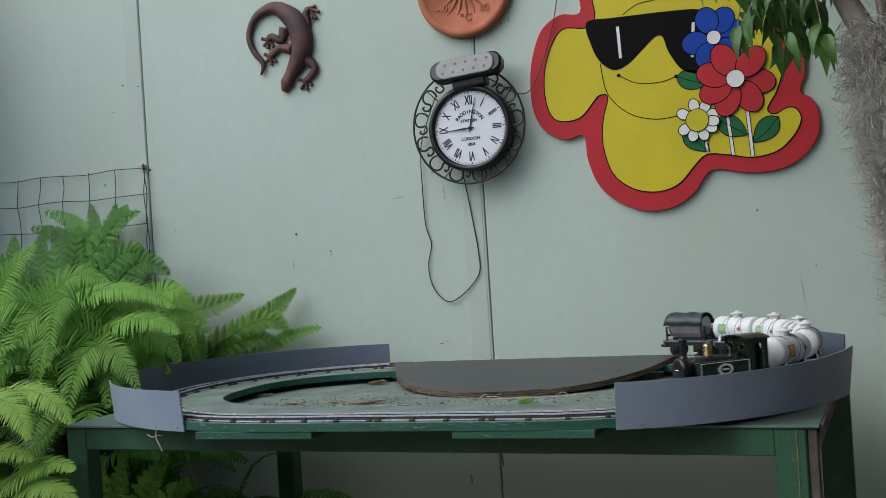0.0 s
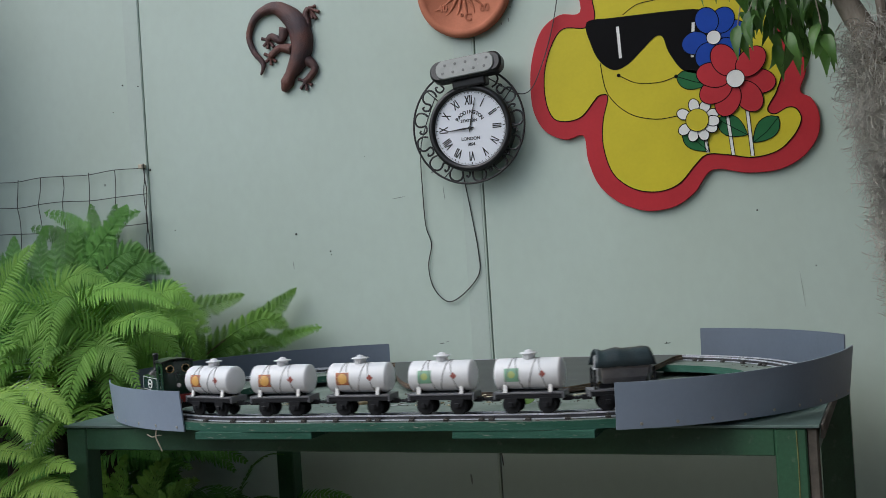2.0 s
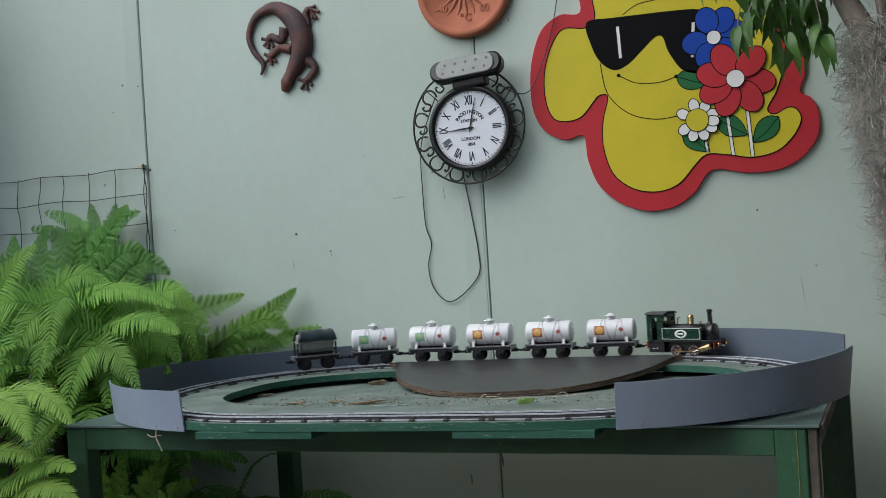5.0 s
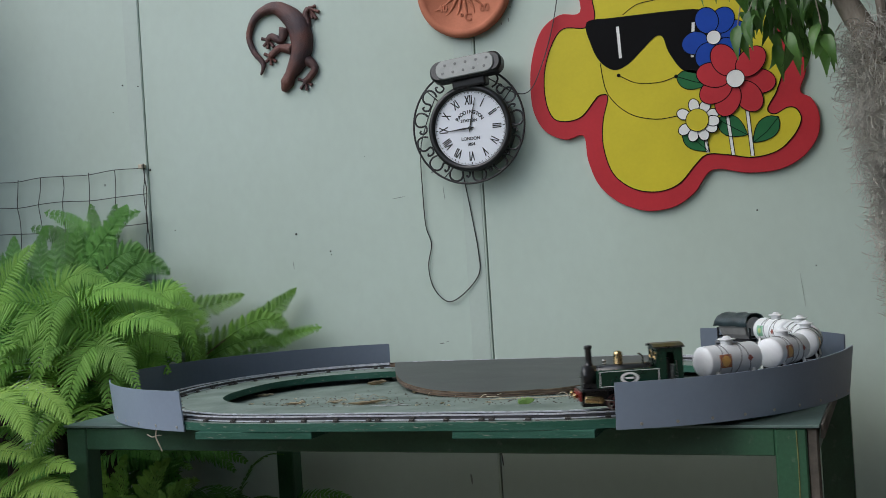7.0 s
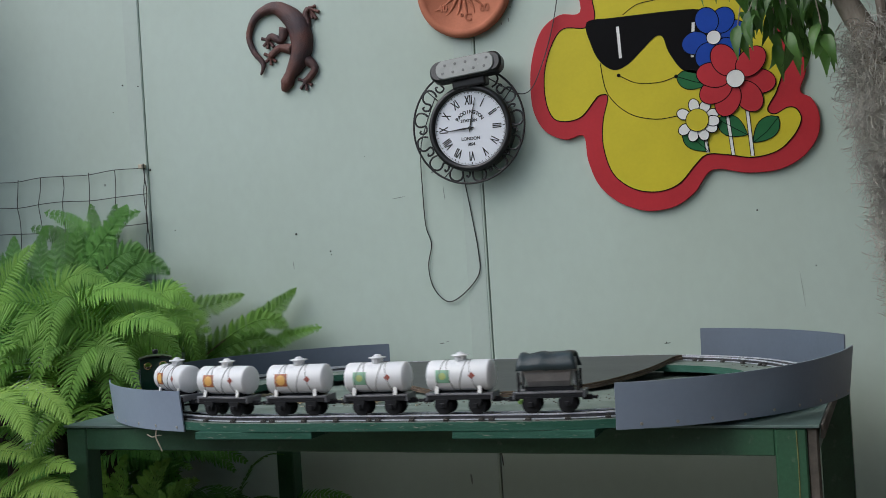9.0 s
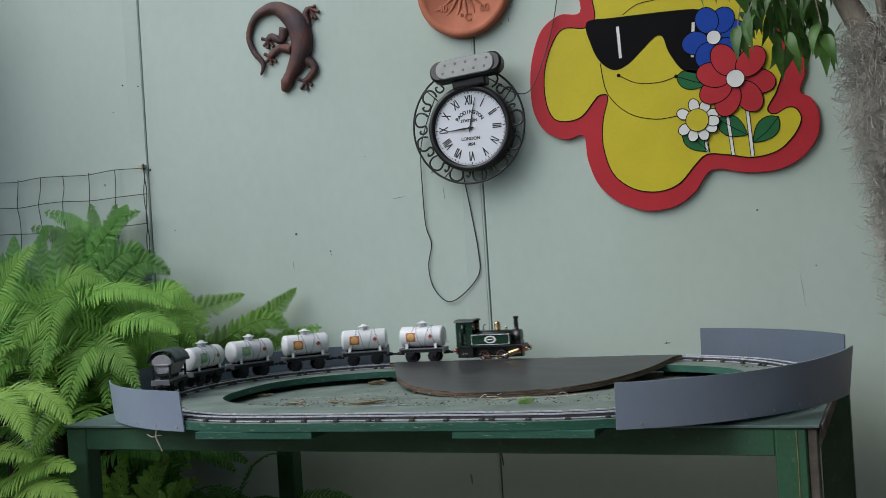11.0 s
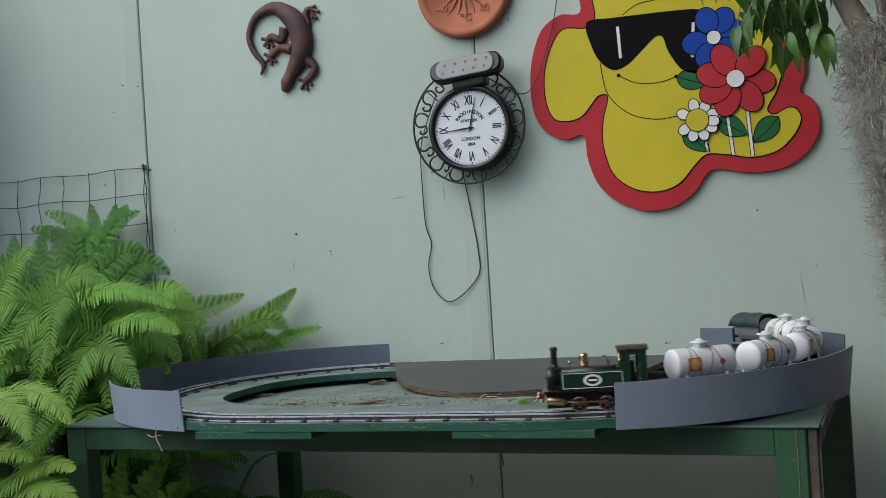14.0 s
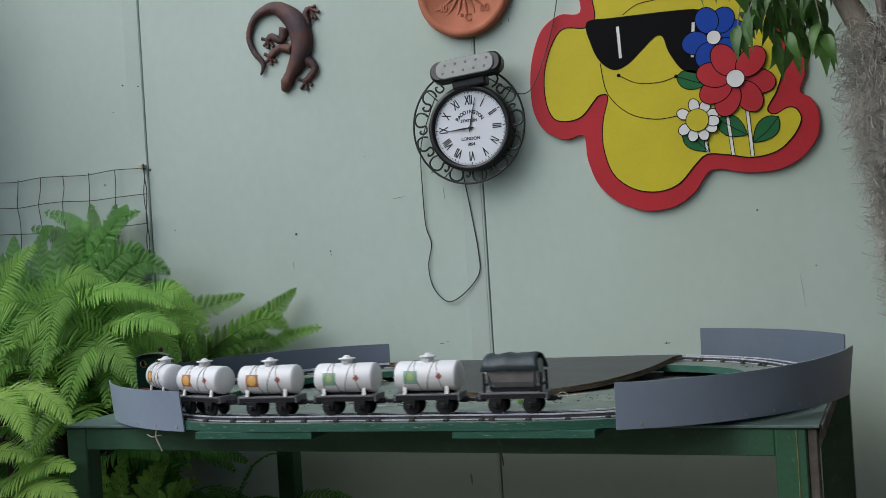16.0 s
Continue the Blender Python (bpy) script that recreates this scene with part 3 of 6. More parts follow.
def letters(text, size, m, mat, parent, name="lettering", depth=0.0004, bold=0.0):
    """Raised lettering in the built-in font, centred on m."""
    cu = bpy.data.curves.new(name, "FONT")
    cu.body, cu.size, cu.extrude, cu.align_x, cu.align_y = text, size, depth, "CENTER", "CENTER"
    cu.resolution_u, cu.offset = 3, bold
    tmp = new(name, cu)
    me = bpy.data.meshes.new_from_object(tmp)
    bpy.data.objects.remove(tmp)
    me.transform(m)
    me.materials.append(M[mat])
    ob = new(name, me)
    ob.parent = parent
    return ob


def make_clock():
    cx, cz = -0.147, 1.547
    t = thing("station_clock", on_wall(cx, cz, WALL_Y - 0.0005), "round white-faced black wall clock in a scrolled iron frame", "clock")
    part("case", lathe([(0.105, 0.004), (0.121, 0.008), (0.1225, 0.05), (0.1235, 0.056), (0.120, 0.063), (0.112, 0.064), (0.1065, 0.061), (0.1055, 0.052), (0.0, 0.052)], Matrix(), 64), "clock_case", t, "deep black clock case", True)
    part("dial", lathe([(0.1053, 0.0522), (0.1053, 0.0532), (0, 0.0532)], Matrix(), 64), "dial", t)
    F = 0.0536
    for k in range(60):
        a = 2 * math.pi * k / 60
        w, r0 = (0.0012, 0.0965) if k % 5 == 0 else (0.0005, 0.0985)
        c, s = math.cos(a), math.sin(a)
        part("minute_mark", slab([(c * r - s * o, s * r + c * o) for r, o in ((r0, -w), (0.102, -w), (0.102, w), (r0, w))], Matrix.Translation((0, 0, F - 0.0003)), 0.0004), "ink", t)
    part("minute_ring", tube([(0.1025 * math.cos(2 * math.pi * k / 64), 0.1025 * math.sin(2 * math.pi * k / 64), F - 0.0002) for k in range(64)], 0.0004, 4, True), "ink", t)
    for k, num in enumerate(("XII", "I", "II", "III", "IV", "V", "VI", "VII", "VIII", "IX", "X", "XI")):
        a = -30 * k
        m = pose(0, 0, 0, 0, 0, a) @ pose(0, 0.078, F) @ Matrix.Diagonal((0.72, 1.35, 1, 1))
        letters(num, 0.0265, m, "ink", t, "numeral", bold=0.0006)
    word = "PADDINGTON"
    for i, ch in enumerate(word):
        a = (i - 4.5) * -12.6
        letters(ch, 0.0140, pose(0, 0.003, 0) @ pose(0, 0, 0, 0, 0, a) @ pose(0, 0.043, F), "ink", t, "lettering", bold=0.0004)
    letters("STATION", 0.0118, pose(-0.002, 0.021, F), "ink", t, bold=0.0003)
    letters("LONDON", 0.0125, pose(0, -0.030, F), "ink", t, bold=0.0003)
    letters("1854", 0.0118, pose(0, -0.046, F), "ink", t, bold=0.0003)
    for nm, a, length, w, d in (("minute_hand", -13, 0.086, 0.0022, F + 0.002), ("hour_hand", 94, 0.066, 0.0026, F + 0.0032)):
        o = [(-w * 0.6, -0.012), (w * 0.6, -0.012), (w, length * 0.25), (w * 0.3, length), (-w * 0.3, length), (-w, length * 0.25)]
        part(nm, slab(o, pose(0, 0, d, 0, 0, a), 0.0006), "ink", t)
    part("hand_pin", lathe([(0.005, F), (0.005, F + 0.0045), (0, F + 0.005)], Matrix(), 16), "ink", t)
    ring = part("scroll_ring", tube([(0.1655 * math.cos(2 * math.pi * k / 80) - 0.008, 0.1655 * math.sin(2 * math.pi * k / 80) + 0.010, 0.045) for k in range(80)], 0.0030, 8, True), "iron", t)
    n = 13
    for k in range(n):
        a0 = 2 * math.pi * (k + 0.3) / n

        def at(u, r):
            a = a0 + u
            return Vector((r * math.cos(a) - 0.008, r * math.sin(a) + 0.010, 0.045))
        pts = [at(-0.20, 0.126), at(-0.235, 0.141), at(-0.195, 0.157), at(-0.09, 0.1625), at(0.005, 0.157), at(0.045, 0.145), at(0.03, 0.131), at(0.08, 0.1255), at(0.16, 0.128), at(0.19, 0.138), at(0.16, 0.147), at(0.12, 0.143)]
        part("scroll", tube(spline(pts, 5, False), 0.0029, 6), "iron", ring)
    for a in (0.6, 2.4, 4.2, 5.6):
        part("stay", tube([(0.120 * math.cos(a), 0.12 * math.sin(a), 0.045), (0.1655 * math.cos(a) - 0.008, 0.1655 * math.sin(a) + 0.010, 0.045)], 0.0016, 6), "iron", ring)
    return t


make_clock()


def make_lamp():
    t = thing("clock_lamp", on_wall(-0.141, 1.7165, 0.535) @ pose(0, 0, 0, 0, 0, 4.5), "black and white battery lamp clipped above the clock", "lamp")
    tilt = pose(0, 0, 0, -12, 0, 0)

    def pill(w, h, n=12):
        r = h / 2 * 0.92
        pts = []
        for sx, sy, a0 in ((1, 1, 0), (-1, 1, 90), (-1, -1, 180), (1, -1, 270)):
            for k in range(n + 1):
                a = radians(a0 + 90 * k / n)
                pts.append((sx * (w / 2 - r) + r * math.cos(a), sy * (h / 2 - r) + r * math.sin(a)))
        return pts
    part("housing", slab(pill(0.213, 0.062), tilt @ pose(0, 0, -0.03), 0.033, bevel=0.006), "clock_case", t)
    part("cover", slab(pill(0.172, 0.056, 10), tilt @ pose(0, 0, 0.0032), 0.004, bevel=0.002), "lens", t, "milky white lamp cover")
    for i in range(5):
        for j in (-1, 1):
            part("light_chip", lathe([(0.0042, 0), (0.0036, 0.0012), (0, 0.0014)], tilt @ pose((i - 2) * 0.031 + j * 0.004, j * 0.0115, 0.0073), 12), "led", t)
    part("bracket", box(-0.05, 0.05, -0.056, -0.028, -0.055, -0.012, 0.006, seg=2), "clock_case", t)
    part("bracket_arm", box(-0.012, 0.012, -0.05, -0.02, -0.085, -0.05, 0.003), "clock_case", t)
    return t


make_lamp()


def make_cable(name, pts, label, y=0.612):
    t = thing(name, pose(0, 0, 0), label, "cable")
    part("cord", tube([(p.x, y - 0.004 * math.sin(p.z * 9), p.z) for p in spline([(x, y, z) for x, z in pts], 6, False)], 0.0016, 6), "ink", t)
    return t


make_cable("hanging_cable", [(-0.262, 1.65), (-0.300, 1.56), (-0.317, 1.496), (-0.32, 1.381), (-0.318, 1.282), (-0.304, 1.228), (-0.317, 1.166), (-0.308, 1.108), (-0.281, 1.069), (-0.25, 1.058), (-0.205, 1.085), (-0.163, 1.135), (-0.162, 1.198), (-0.171, 1.272), (-0.182, 1.354), (-0.193, 1.43)], "thin black cable looping down below the clock")
make_cable("feed_cable", [(0.125, 2.2), (0.12, 1.943), (0.117, 1.881), (0.095, 1.789), (0.062, 1.699), (0.028, 1.639), (-0.013, 1.634), (-0.061, 1.665), (-0.10, 1.69)], "thin black cable running from above to the clock", 0.597)


def make_thermometer():
    t = thing("terracotta_thermometer", on_wall(-0.153, 1.951, WALL_Y - 0.0005), "round terracotta wall thermometer with raised rim", "thermometer")
    part("plate", lathe([(0.130, 0.0), (0.141, 0.008), (0.1415, 0.018), (0.136, 0.026), (0.127, 0.028), (0.119, 0.024), (0.115, 0.017), (0.0, 0.0155)], Matrix(), 72), "terracotta", t, "", True)
    for k in range(18):
        a = 2 * math.pi * (k + 0.5) / 18
        r0, r1 = 0.030, 0.082 + 0.012 * (k % 2)
        w = 0.09
        pts = [Vector(((r0 + (r1 - r0) * u) * math.cos(a + w * math.sin(3 * u)), (r0 + (r1 - r0) * u) * math.sin(a + w * math.sin(3 * u)), 0.0155)) for u in (0, 0.2, 0.4, 0.6, 0.8, 1)]
        part("ray", tube(pts, [0.0045, 0.005, 0.0045, 0.0035, 0.0025, 0.001], 6), "terracotta", t, "", True)
    part("centre_boss", lathe([(0.032, 0.015), (0.03, 0.021), (0.02, 0.024), (0, 0.025)], Matrix(), 32), "terracotta", t, "", True)
    for k, num in enumerate(("-40", "-20", "0", "20", "40", "60")):
        a = radians(215 - 262 * k / 5)
        letters(num, 0.030, pose(0.086 * math.cos(a), 0.086 * math.sin(a), 0.0165), "terracotta", t, "numeral", 0.0022, 0.0006)
    letters("°C", 0.032, pose(0.002, -0.084, 0.0165), "terracotta", t, "lettering", 0.0022, 0.0006)
    return t


make_thermometer()


def make_lizard():
    """One cast-iron ornament: body, tail, legs and toes in one mesh."""
    bm = bmesh.new()

    def limb(pts, radii, depth):
        path = spline([(x, z, depth) for x, z in pts], 4, False)
        rr = []
        for i in range(len(path)):
            u = i / 4
            j = min(int(u), len(radii) - 2)
            rr.append(radii[j] + (radii[j + 1] - radii[j]) * min(u - j, 1))
        tube(path, rr, 10, bm=bm)

    limb([(-0.126, -0.077), (-0.115, -0.044), (-0.143, -0.006), (-0.159, 0.043), (-0.139, 0.093), (-0.102, 0.117), (-0.059, 0.12), (-0.019, 0.094), (0.008, 0.062), (0.021, 0.02), (0.018, -0.019), (-0.001, -0.057), (-0.025, -0.089), (-0.038, -0.112), (-0.051, -0.136)],
         [0.003, 0.0085, 0.0095, 0.010, 0.012, 0.0155, 0.021, 0.030, 0.0355, 0.037, 0.0345, 0.028, 0.019, 0.0225, 0.007], 0.009)
    legs = (([(0.020, 0.071), (0.043, 0.056), (0.038, 0.089), (0.049, 0.105)], [(0.071, 0.110), (0.081, 0.091), (0.072, 0.072), (0.059, 0.074)]),
            ([(-0.036, 0.057), (-0.050, 0.021), (-0.081, 0.036), (-0.095, 0.027)], [(-0.116, 0.034), (-0.111, 0.011), (-0.098, 0.002), (-0.078, 0.005)]),
            ([(-0.014, -0.012), (-0.052, -0.002), (-0.080, -0.016), (-0.091, -0.025)], [(-0.110, -0.014), (-0.106, -0.038), (-0.090, -0.049), (-0.073, -0.042)]),
            ([(0.030, -0.045), (0.058, -0.075), (0.039, -0.102), (0.023, -0.112)], [(0.000, -0.104), (0.006, -0.133), (0.026, -0.139), (0.043, -0.126)]))
    for leg, toes in legs:
        limb(leg, [0.018, 0.0125, 0.011, 0.010], 0.008)
        for toe in toes:
            limb([leg[-1], ((leg[-1][0] + toe[0]) / 2 + 0.001, (leg[-1][1] + toe[1]) / 2), (toe[0] * 1.04 - leg[-1][0] * 0.04, toe[1] * 1.04 - leg[-1][1] * 0.04)], [0.0078, 0.0042, 0.0058], 0.006)
    for v in bm.verts:
        v.co.z = max(v.co.z * 0.75, 0.0005)
    ob = part("lizard_ornament", bm, "rust", None, "", True)
    ob.matrix_basis = on_wall(-0.6997, 1.8567, WALL_Y - 0.001)
    tagged(ob, "rusty brown cast-iron lizard ornament on the wall", "wall ornament")


make_lizard()


def make_fence():
    t = thing("wire_mesh", pose(0, 0, 0), "sagging dark square wire mesh fixed to the wall", "wire mesh")
    rnd = random.Random(9)
    zs = [1.530, 1.444, 1.352, 1.262, 1.17]
    xs = [-1.376, -1.478, -1.580, -1.674, -1.764, -1.857, -1.952, -2.045]
    for z in zs:
        pts = [(x, 0.607 + rnd.uniform(-0.003, 0.003), z + 0.004 * math.sin(x * 21 + z * 7) + rnd.uniform(-0.002, 0.002)) for x in [-1.262] + xs]
        part("wire", tube(spline(pts, 3, False), 0.0014, 5), "wire", t)
    for x in xs:
        pts = [(x + 0.004 * math.sin(z * 31 + x * 5) + rnd.uniform(-0.003, 0.003), 0.604 + rnd.uniform(-0.002, 0.002), z) for z in [1.533, 1.49, 1.444, 1.40, 1.352, 1.30, 1.262, 1.17, 1.05]]
        part("wire", tube(spline(pts, 3, False), 0.0014, 5), "wire", t)
    for off in (0.0, 0.004):
        pts = [(-1.262 - off + 0.004 * math.sin(z * 40 + off * 900), 0.605, z) for z in [1.545, 1.50, 1.46, 1.42, 1.38, 1.34, 1.30, 1.25, 1.21]]
        part("edge_wire", tube(spline(pts, 3, False), 0.0016, 5), "wire", t)
    for z in (1.535, 1.262):
        part("clip", box(-1.280, -1.264, 0.596, 0.6195, z - 0.006, z + 0.008, 0.002), "straw", t, "pale fixing clip")
    return t


make_fence()

# nails, screw holes and scuffs in the wall
rnd = random.Random(2)
for x, z, r in ((-0.743, 1.285, 0.0035), (-0.631, 1.226, 0.0028), (-0.629, 1.216, 0.002), (-1.171, 1.325, 0.002), (-1.250, 1.524, 0.004), (-1.377, 1.721, 0.002), (0.616, 1.26, 0.0025), (0.755, 1.106, 0.002), (-1.335, 1.805, 0.003), (-1.276, 1.795, 0.003), (-0.50, 1.50, 0.0016), (0.357, 0.919, 0.002)):
    ob = part("nail", lathe([(r, 0.0002), (r * 0.9, 0.0016), (r * 0.5, 0.0022), (0, 0.0023)], on_wall(x, z, WALL_Y), 10), "wire")
    tagged(ob, "small dark nail head in the wall sheet", "nail", "nails in the wall")
for x, z, w, h in ((-0.291, 0.937, 0.008, 0.0009), (0.36, 0.917, 0.009, 0.0009), (-0.402, 1.37, 0.022, 0.0005), (-0.275, 0.941, 0.004, 0.0007), (-0.13, 0.60, 0.002, 0.02)):
    ob = part("scuff", slab(ellipse(0, 0, w, h, 0.1, 14), on_wall(x, z, WALL_Y - 0.0002), 0.0006), "gap")
    tagged(ob, "short dark scrape in the wall paint", "scuff", "scrapes in the wall")
for x, z, w, h in ((-0.030, 1.848, 0.002, 0.006), (-0.052, 1.840, 0.0015, 0.004), (-0.023, 1.883, 0.002, 0.003), (-0.289, 1.436, 0.004, 0.003), (0.718, 1.046, 0.0004, 0.05), (-0.227, 0.542, 0.003, 0.016), (-0.191, 0.519, 0.0025, 0.01), (-0.257, 1.373, 0.001, 0.02), (-0.758, 1.190, 0.001, 0.012), (-1.426, 1.489, 0.004, 0.004)):
    ob = part("scuff", slab(ellipse(0, 0, w, h, 0.1, 14), on_wall(x, z, WALL_Y - 0.0002), 0.0006), "smudge")
    tagged(ob, "faint grey rub mark on the wall paint", "scuff", "rub marks on the wall")


# ---- plants ----
def mesh_part(name, verts, faces, mat, parent, label=""):
    me = bpy.data.meshes.new(name)
    me.from_pydata(verts, [], faces)
    me.materials.append(M[mat])
    ob = new(name, me)
    ob.parent = parent
    if label:
        ob["label"] = label
    return ob


def leafy(parent, pts, facing, width, mat, rnd, gap=0.013, bare=0.0, wall_y=9.0, sag=0.30, fine=False):
    """Leaflets in pairs along an arching midrib (points at even steps), each a narrow folded blade with a toothed edge."""
    verts, faces = [], []
    n = len(pts)
    total = sum((b - a).length for a, b in zip(pts, pts[1:]))
    down = Vector((0, 0, -1))

    def frame_at(u):
        x = min(max(u, 0.0), 0.9999) * (n - 1)
        i = int(x)
        a, b = pts[i], pts[i + 1]
        d = (pts[min(i + 2, n - 1)] - pts[max(i - 1, 0)]).normalized()
        side = d.cross(facing).normalized()
        return a.lerp(b, x - i), d, side, side.cross(d)

    def ribbon(path, normal, w0, w1):
        for i, c in enumerate(path):
            d = (path[min(i + 1, len(path) - 1)] - path[max(i - 1, 0)]).normalized()
            t = normal.cross(d).normalized() * (w0 + (w1 - w0) * i / (len(path) - 1))
            k = len(verts)
            verts.extend((c - t, c + normal * t.length * 0.8, c + t))
            if i:
                faces.extend(((k - 3, k, k + 1, k - 2), (k - 2, k + 1, k + 2, k - 1)))

    ribbon(pts, frame_at(0.5)[3], 0.0026, 0.0006)
    leaf_len = total * (1 - bare)
    rows = max(6, int(leaf_len / gap))
    for i in range(rows):
        v = (i + 0.4) / rows
        c, d, side, up = frame_at(bare + (1 - bare) * v)
        size = width * min(1.0, 0.62 + 1.5 * v) * (1 - v) ** 0.85 + 0.005
        for sg in (-1, 1):
            ln = size * rnd.uniform(0.86, 1.06)
            way = (side * sg + d * (0.38 + 0.35 * v + rnd.uniform(-0.06, 0.06)) + up * rnd.uniform(0.0, 0.22)).normalized()
            m = max(4, int(ln / 0.0055))
            half = gap * 0.33
            lean = rnd.uniform(-0.25, 0.25)
            for j in range(m + 1):
                w = j / m
                q = c + way * (ln * w) + down * (sag * ln * w * w) + d * (0.16 * ln * w * w)
                along_ = (way + down * (2 * sag * w) + d * (0.32 * w)).normalized()
                out = (d - along_ * d.dot(along_)).normalized()
                nn = along_.cross(out)
                if nn.dot(up) < 0:
                    nn = -nn
                # saw-toothed edge, folded down along the rib
                hw = half * min(1.0, 0.5 + 4 * w) * min(1.0, 2.1 * (1 - w)) ** 0.8 * (1.12 if j % 2 else 0.80) + 0.0004
                if fine:
                    # cut to the rib into short oblong lobes
                    long_, thin = gap * 0.55 * min(1.0, 0.8 + w) * min(1.0, 2.2 * (1 - w)) ** 0.7 + 0.001, ln / m * 0.46
                    for o in (out, -out):
                        k = len(verts)
                        end = q + o * long_ + along_ * (long_ * 0.30) - nn * (long_ * rnd.uniform(0.1, 0.4))
                        verts.extend((q - along_ * thin, end - along_ * thin * 0.8 - o * thin, end + along_ * thin * 0.3, end + along_ * thin * 0.8 - o * thin, q + along_ * thin))
                        faces.append((k, k + 1, k + 2, k + 3, k + 4))
                    continue
                k = len(verts)
                tip = along_ * (0.0022 if j % 2 else 0.0)
                verts.extend((q - out * hw + tip - nn * (hw * (0.34 + lean)), q, q + out * hw + tip - nn * (hw * (0.34 - lean))))
                if j:
                    faces.extend(((k - 3, k, k + 1, k - 2), (k - 2, k + 1, k + 2, k - 1)))
    return mesh_part("frond", [(v.x, min(v.y, wall_y), v.z) for v in verts], faces, mat, parent)


def frond(parent, base, az, elev, length, droop, roll, mat, rnd, wall_y=9.0):
    """A frond that rises from the crown and arches over."""
    p, d = Vector(base), Vector((math.cos(elev) * math.cos(az), math.cos(elev) * math.sin(az), math.sin(elev)))
    side = Matrix.Rotation(roll, 3, d) @ Vector((-math.sin(az), math.cos(az), 0))
    bend, steps, pts = rnd.uniform(-0.35, 0.35), 24, []
    for i in range(steps + 1):
        pts.append(p.copy())
        p = p + d * (length / steps)
        d = (d + Vector((0, 0, -1)) * droop / steps * (0.4 + 1.4 * i / steps) + side * bend / steps * 0.6).normalized()
    chord = (pts[-1] - pts[0]).normalized()
    facing = side.cross(chord)
    if facing.z < 0:
        facing = -facing
    return leafy(parent, pts, (facing + Vector((0.1, -0.35, 0.1))).normalized(), length * 0.25, mat, rnd, 0.0125, 0.14, wall_y)


def make_fern(base, crown, label, mat, specs, seed, free=False, face=0.0, top=1.24):
    """specs: rows of azimuth, elevation (degrees), length, droop, count, spread."""
    rnd = random.Random(seed)
    t = thing("fern", pose(*base), label, "fern", "ferns beside the table")
    c = Vector(crown) - Vector(base)
    part("stem", tube([(0, 0, 0), (c.x * 0.4, c.y * 0.4, c.z * 0.5), tuple(c)], [0.035, 0.03, 0.02], 10), "fibre", t, "dark fibrous stem")
    for az, el, length, droop, count, spread in specs:
        for k in range(count):
            for attempt in range(12):
                a = radians(az + rnd.uniform(-spread, spread))
                e = radians(el + rnd.uniform(-16, 16))
                ln = length * rnd.uniform(0.8, 1.15)
                off = Vector((rnd.uniform(-0.04, 0.04), rnd.uniform(-0.04, 0.04), rnd.uniform(-0.06, 0.04)))
                tip = Vector(crown) + off + Vector((math.cos(a), math.sin(a), 0)) * ln * 0.8
                if free or (tip.x < -0.93 or tip.z < 0.7) and crown[2] + ln * math.sin(e) * 0.72 < top:
                    break
            else:
                continue
            frond(t, c + off, a, e, ln, droop * rnd.uniform(0.8, 1.2), face + rnd.uniform(-0.35, 0.35), mat, rnd, WALL_Y - 0.012 - base[1])
    return t


FACE = {"wall": Vector((0.12, -1.0, 0.25)), "view": Vector((0.25, -0.75, 0.6)), "up": Vector((0.12, -0.55, 0.85))}


def make_spread_fern(base, crown, label, mat, seed, arches, fine=False):
    """A fern whose fronds start at the crown; arches: start, height of the arch, tip, half width, facing."""
    rnd = random.Random(seed)
    t = thing("fern", pose(*base), label, "fern", "ferns beside the table")
    o = Vector(base)
    c = Vector(crown) - o
    part("stem", tube([(0, 0, 0), (c.x * 0.4, c.y * 0.4, c.z * 0.5), tuple(c)], [0.035, 0.028, 0.012], 10), "fibre", t, "dark fibrous stem")
    for a, b, e, w, face in arches:
        a, b, e = (Vector(v) - o for v in (a, b, e))
        m = b * 2 - (a + e) / 2
        pts = [a * (1 - u) ** 2 + m * 2 * u * (1 - u) + e * u * u for u in (k / 24 for k in range(25))]
        leafy(t, pts, FACE[face].normalized(), w, mat, rnd, 0.021 if fine else 0.0108, 0.03, WALL_Y - 0.006 - base[1], 0.12 if face == "wall" else 0.34, fine)
        part("stalk", tube(spline([c, c.lerp(a, 0.6) + Vector((0, 0, 0.01)), a], 4, False), 0.0026, 5), "stalk", t)
    return t


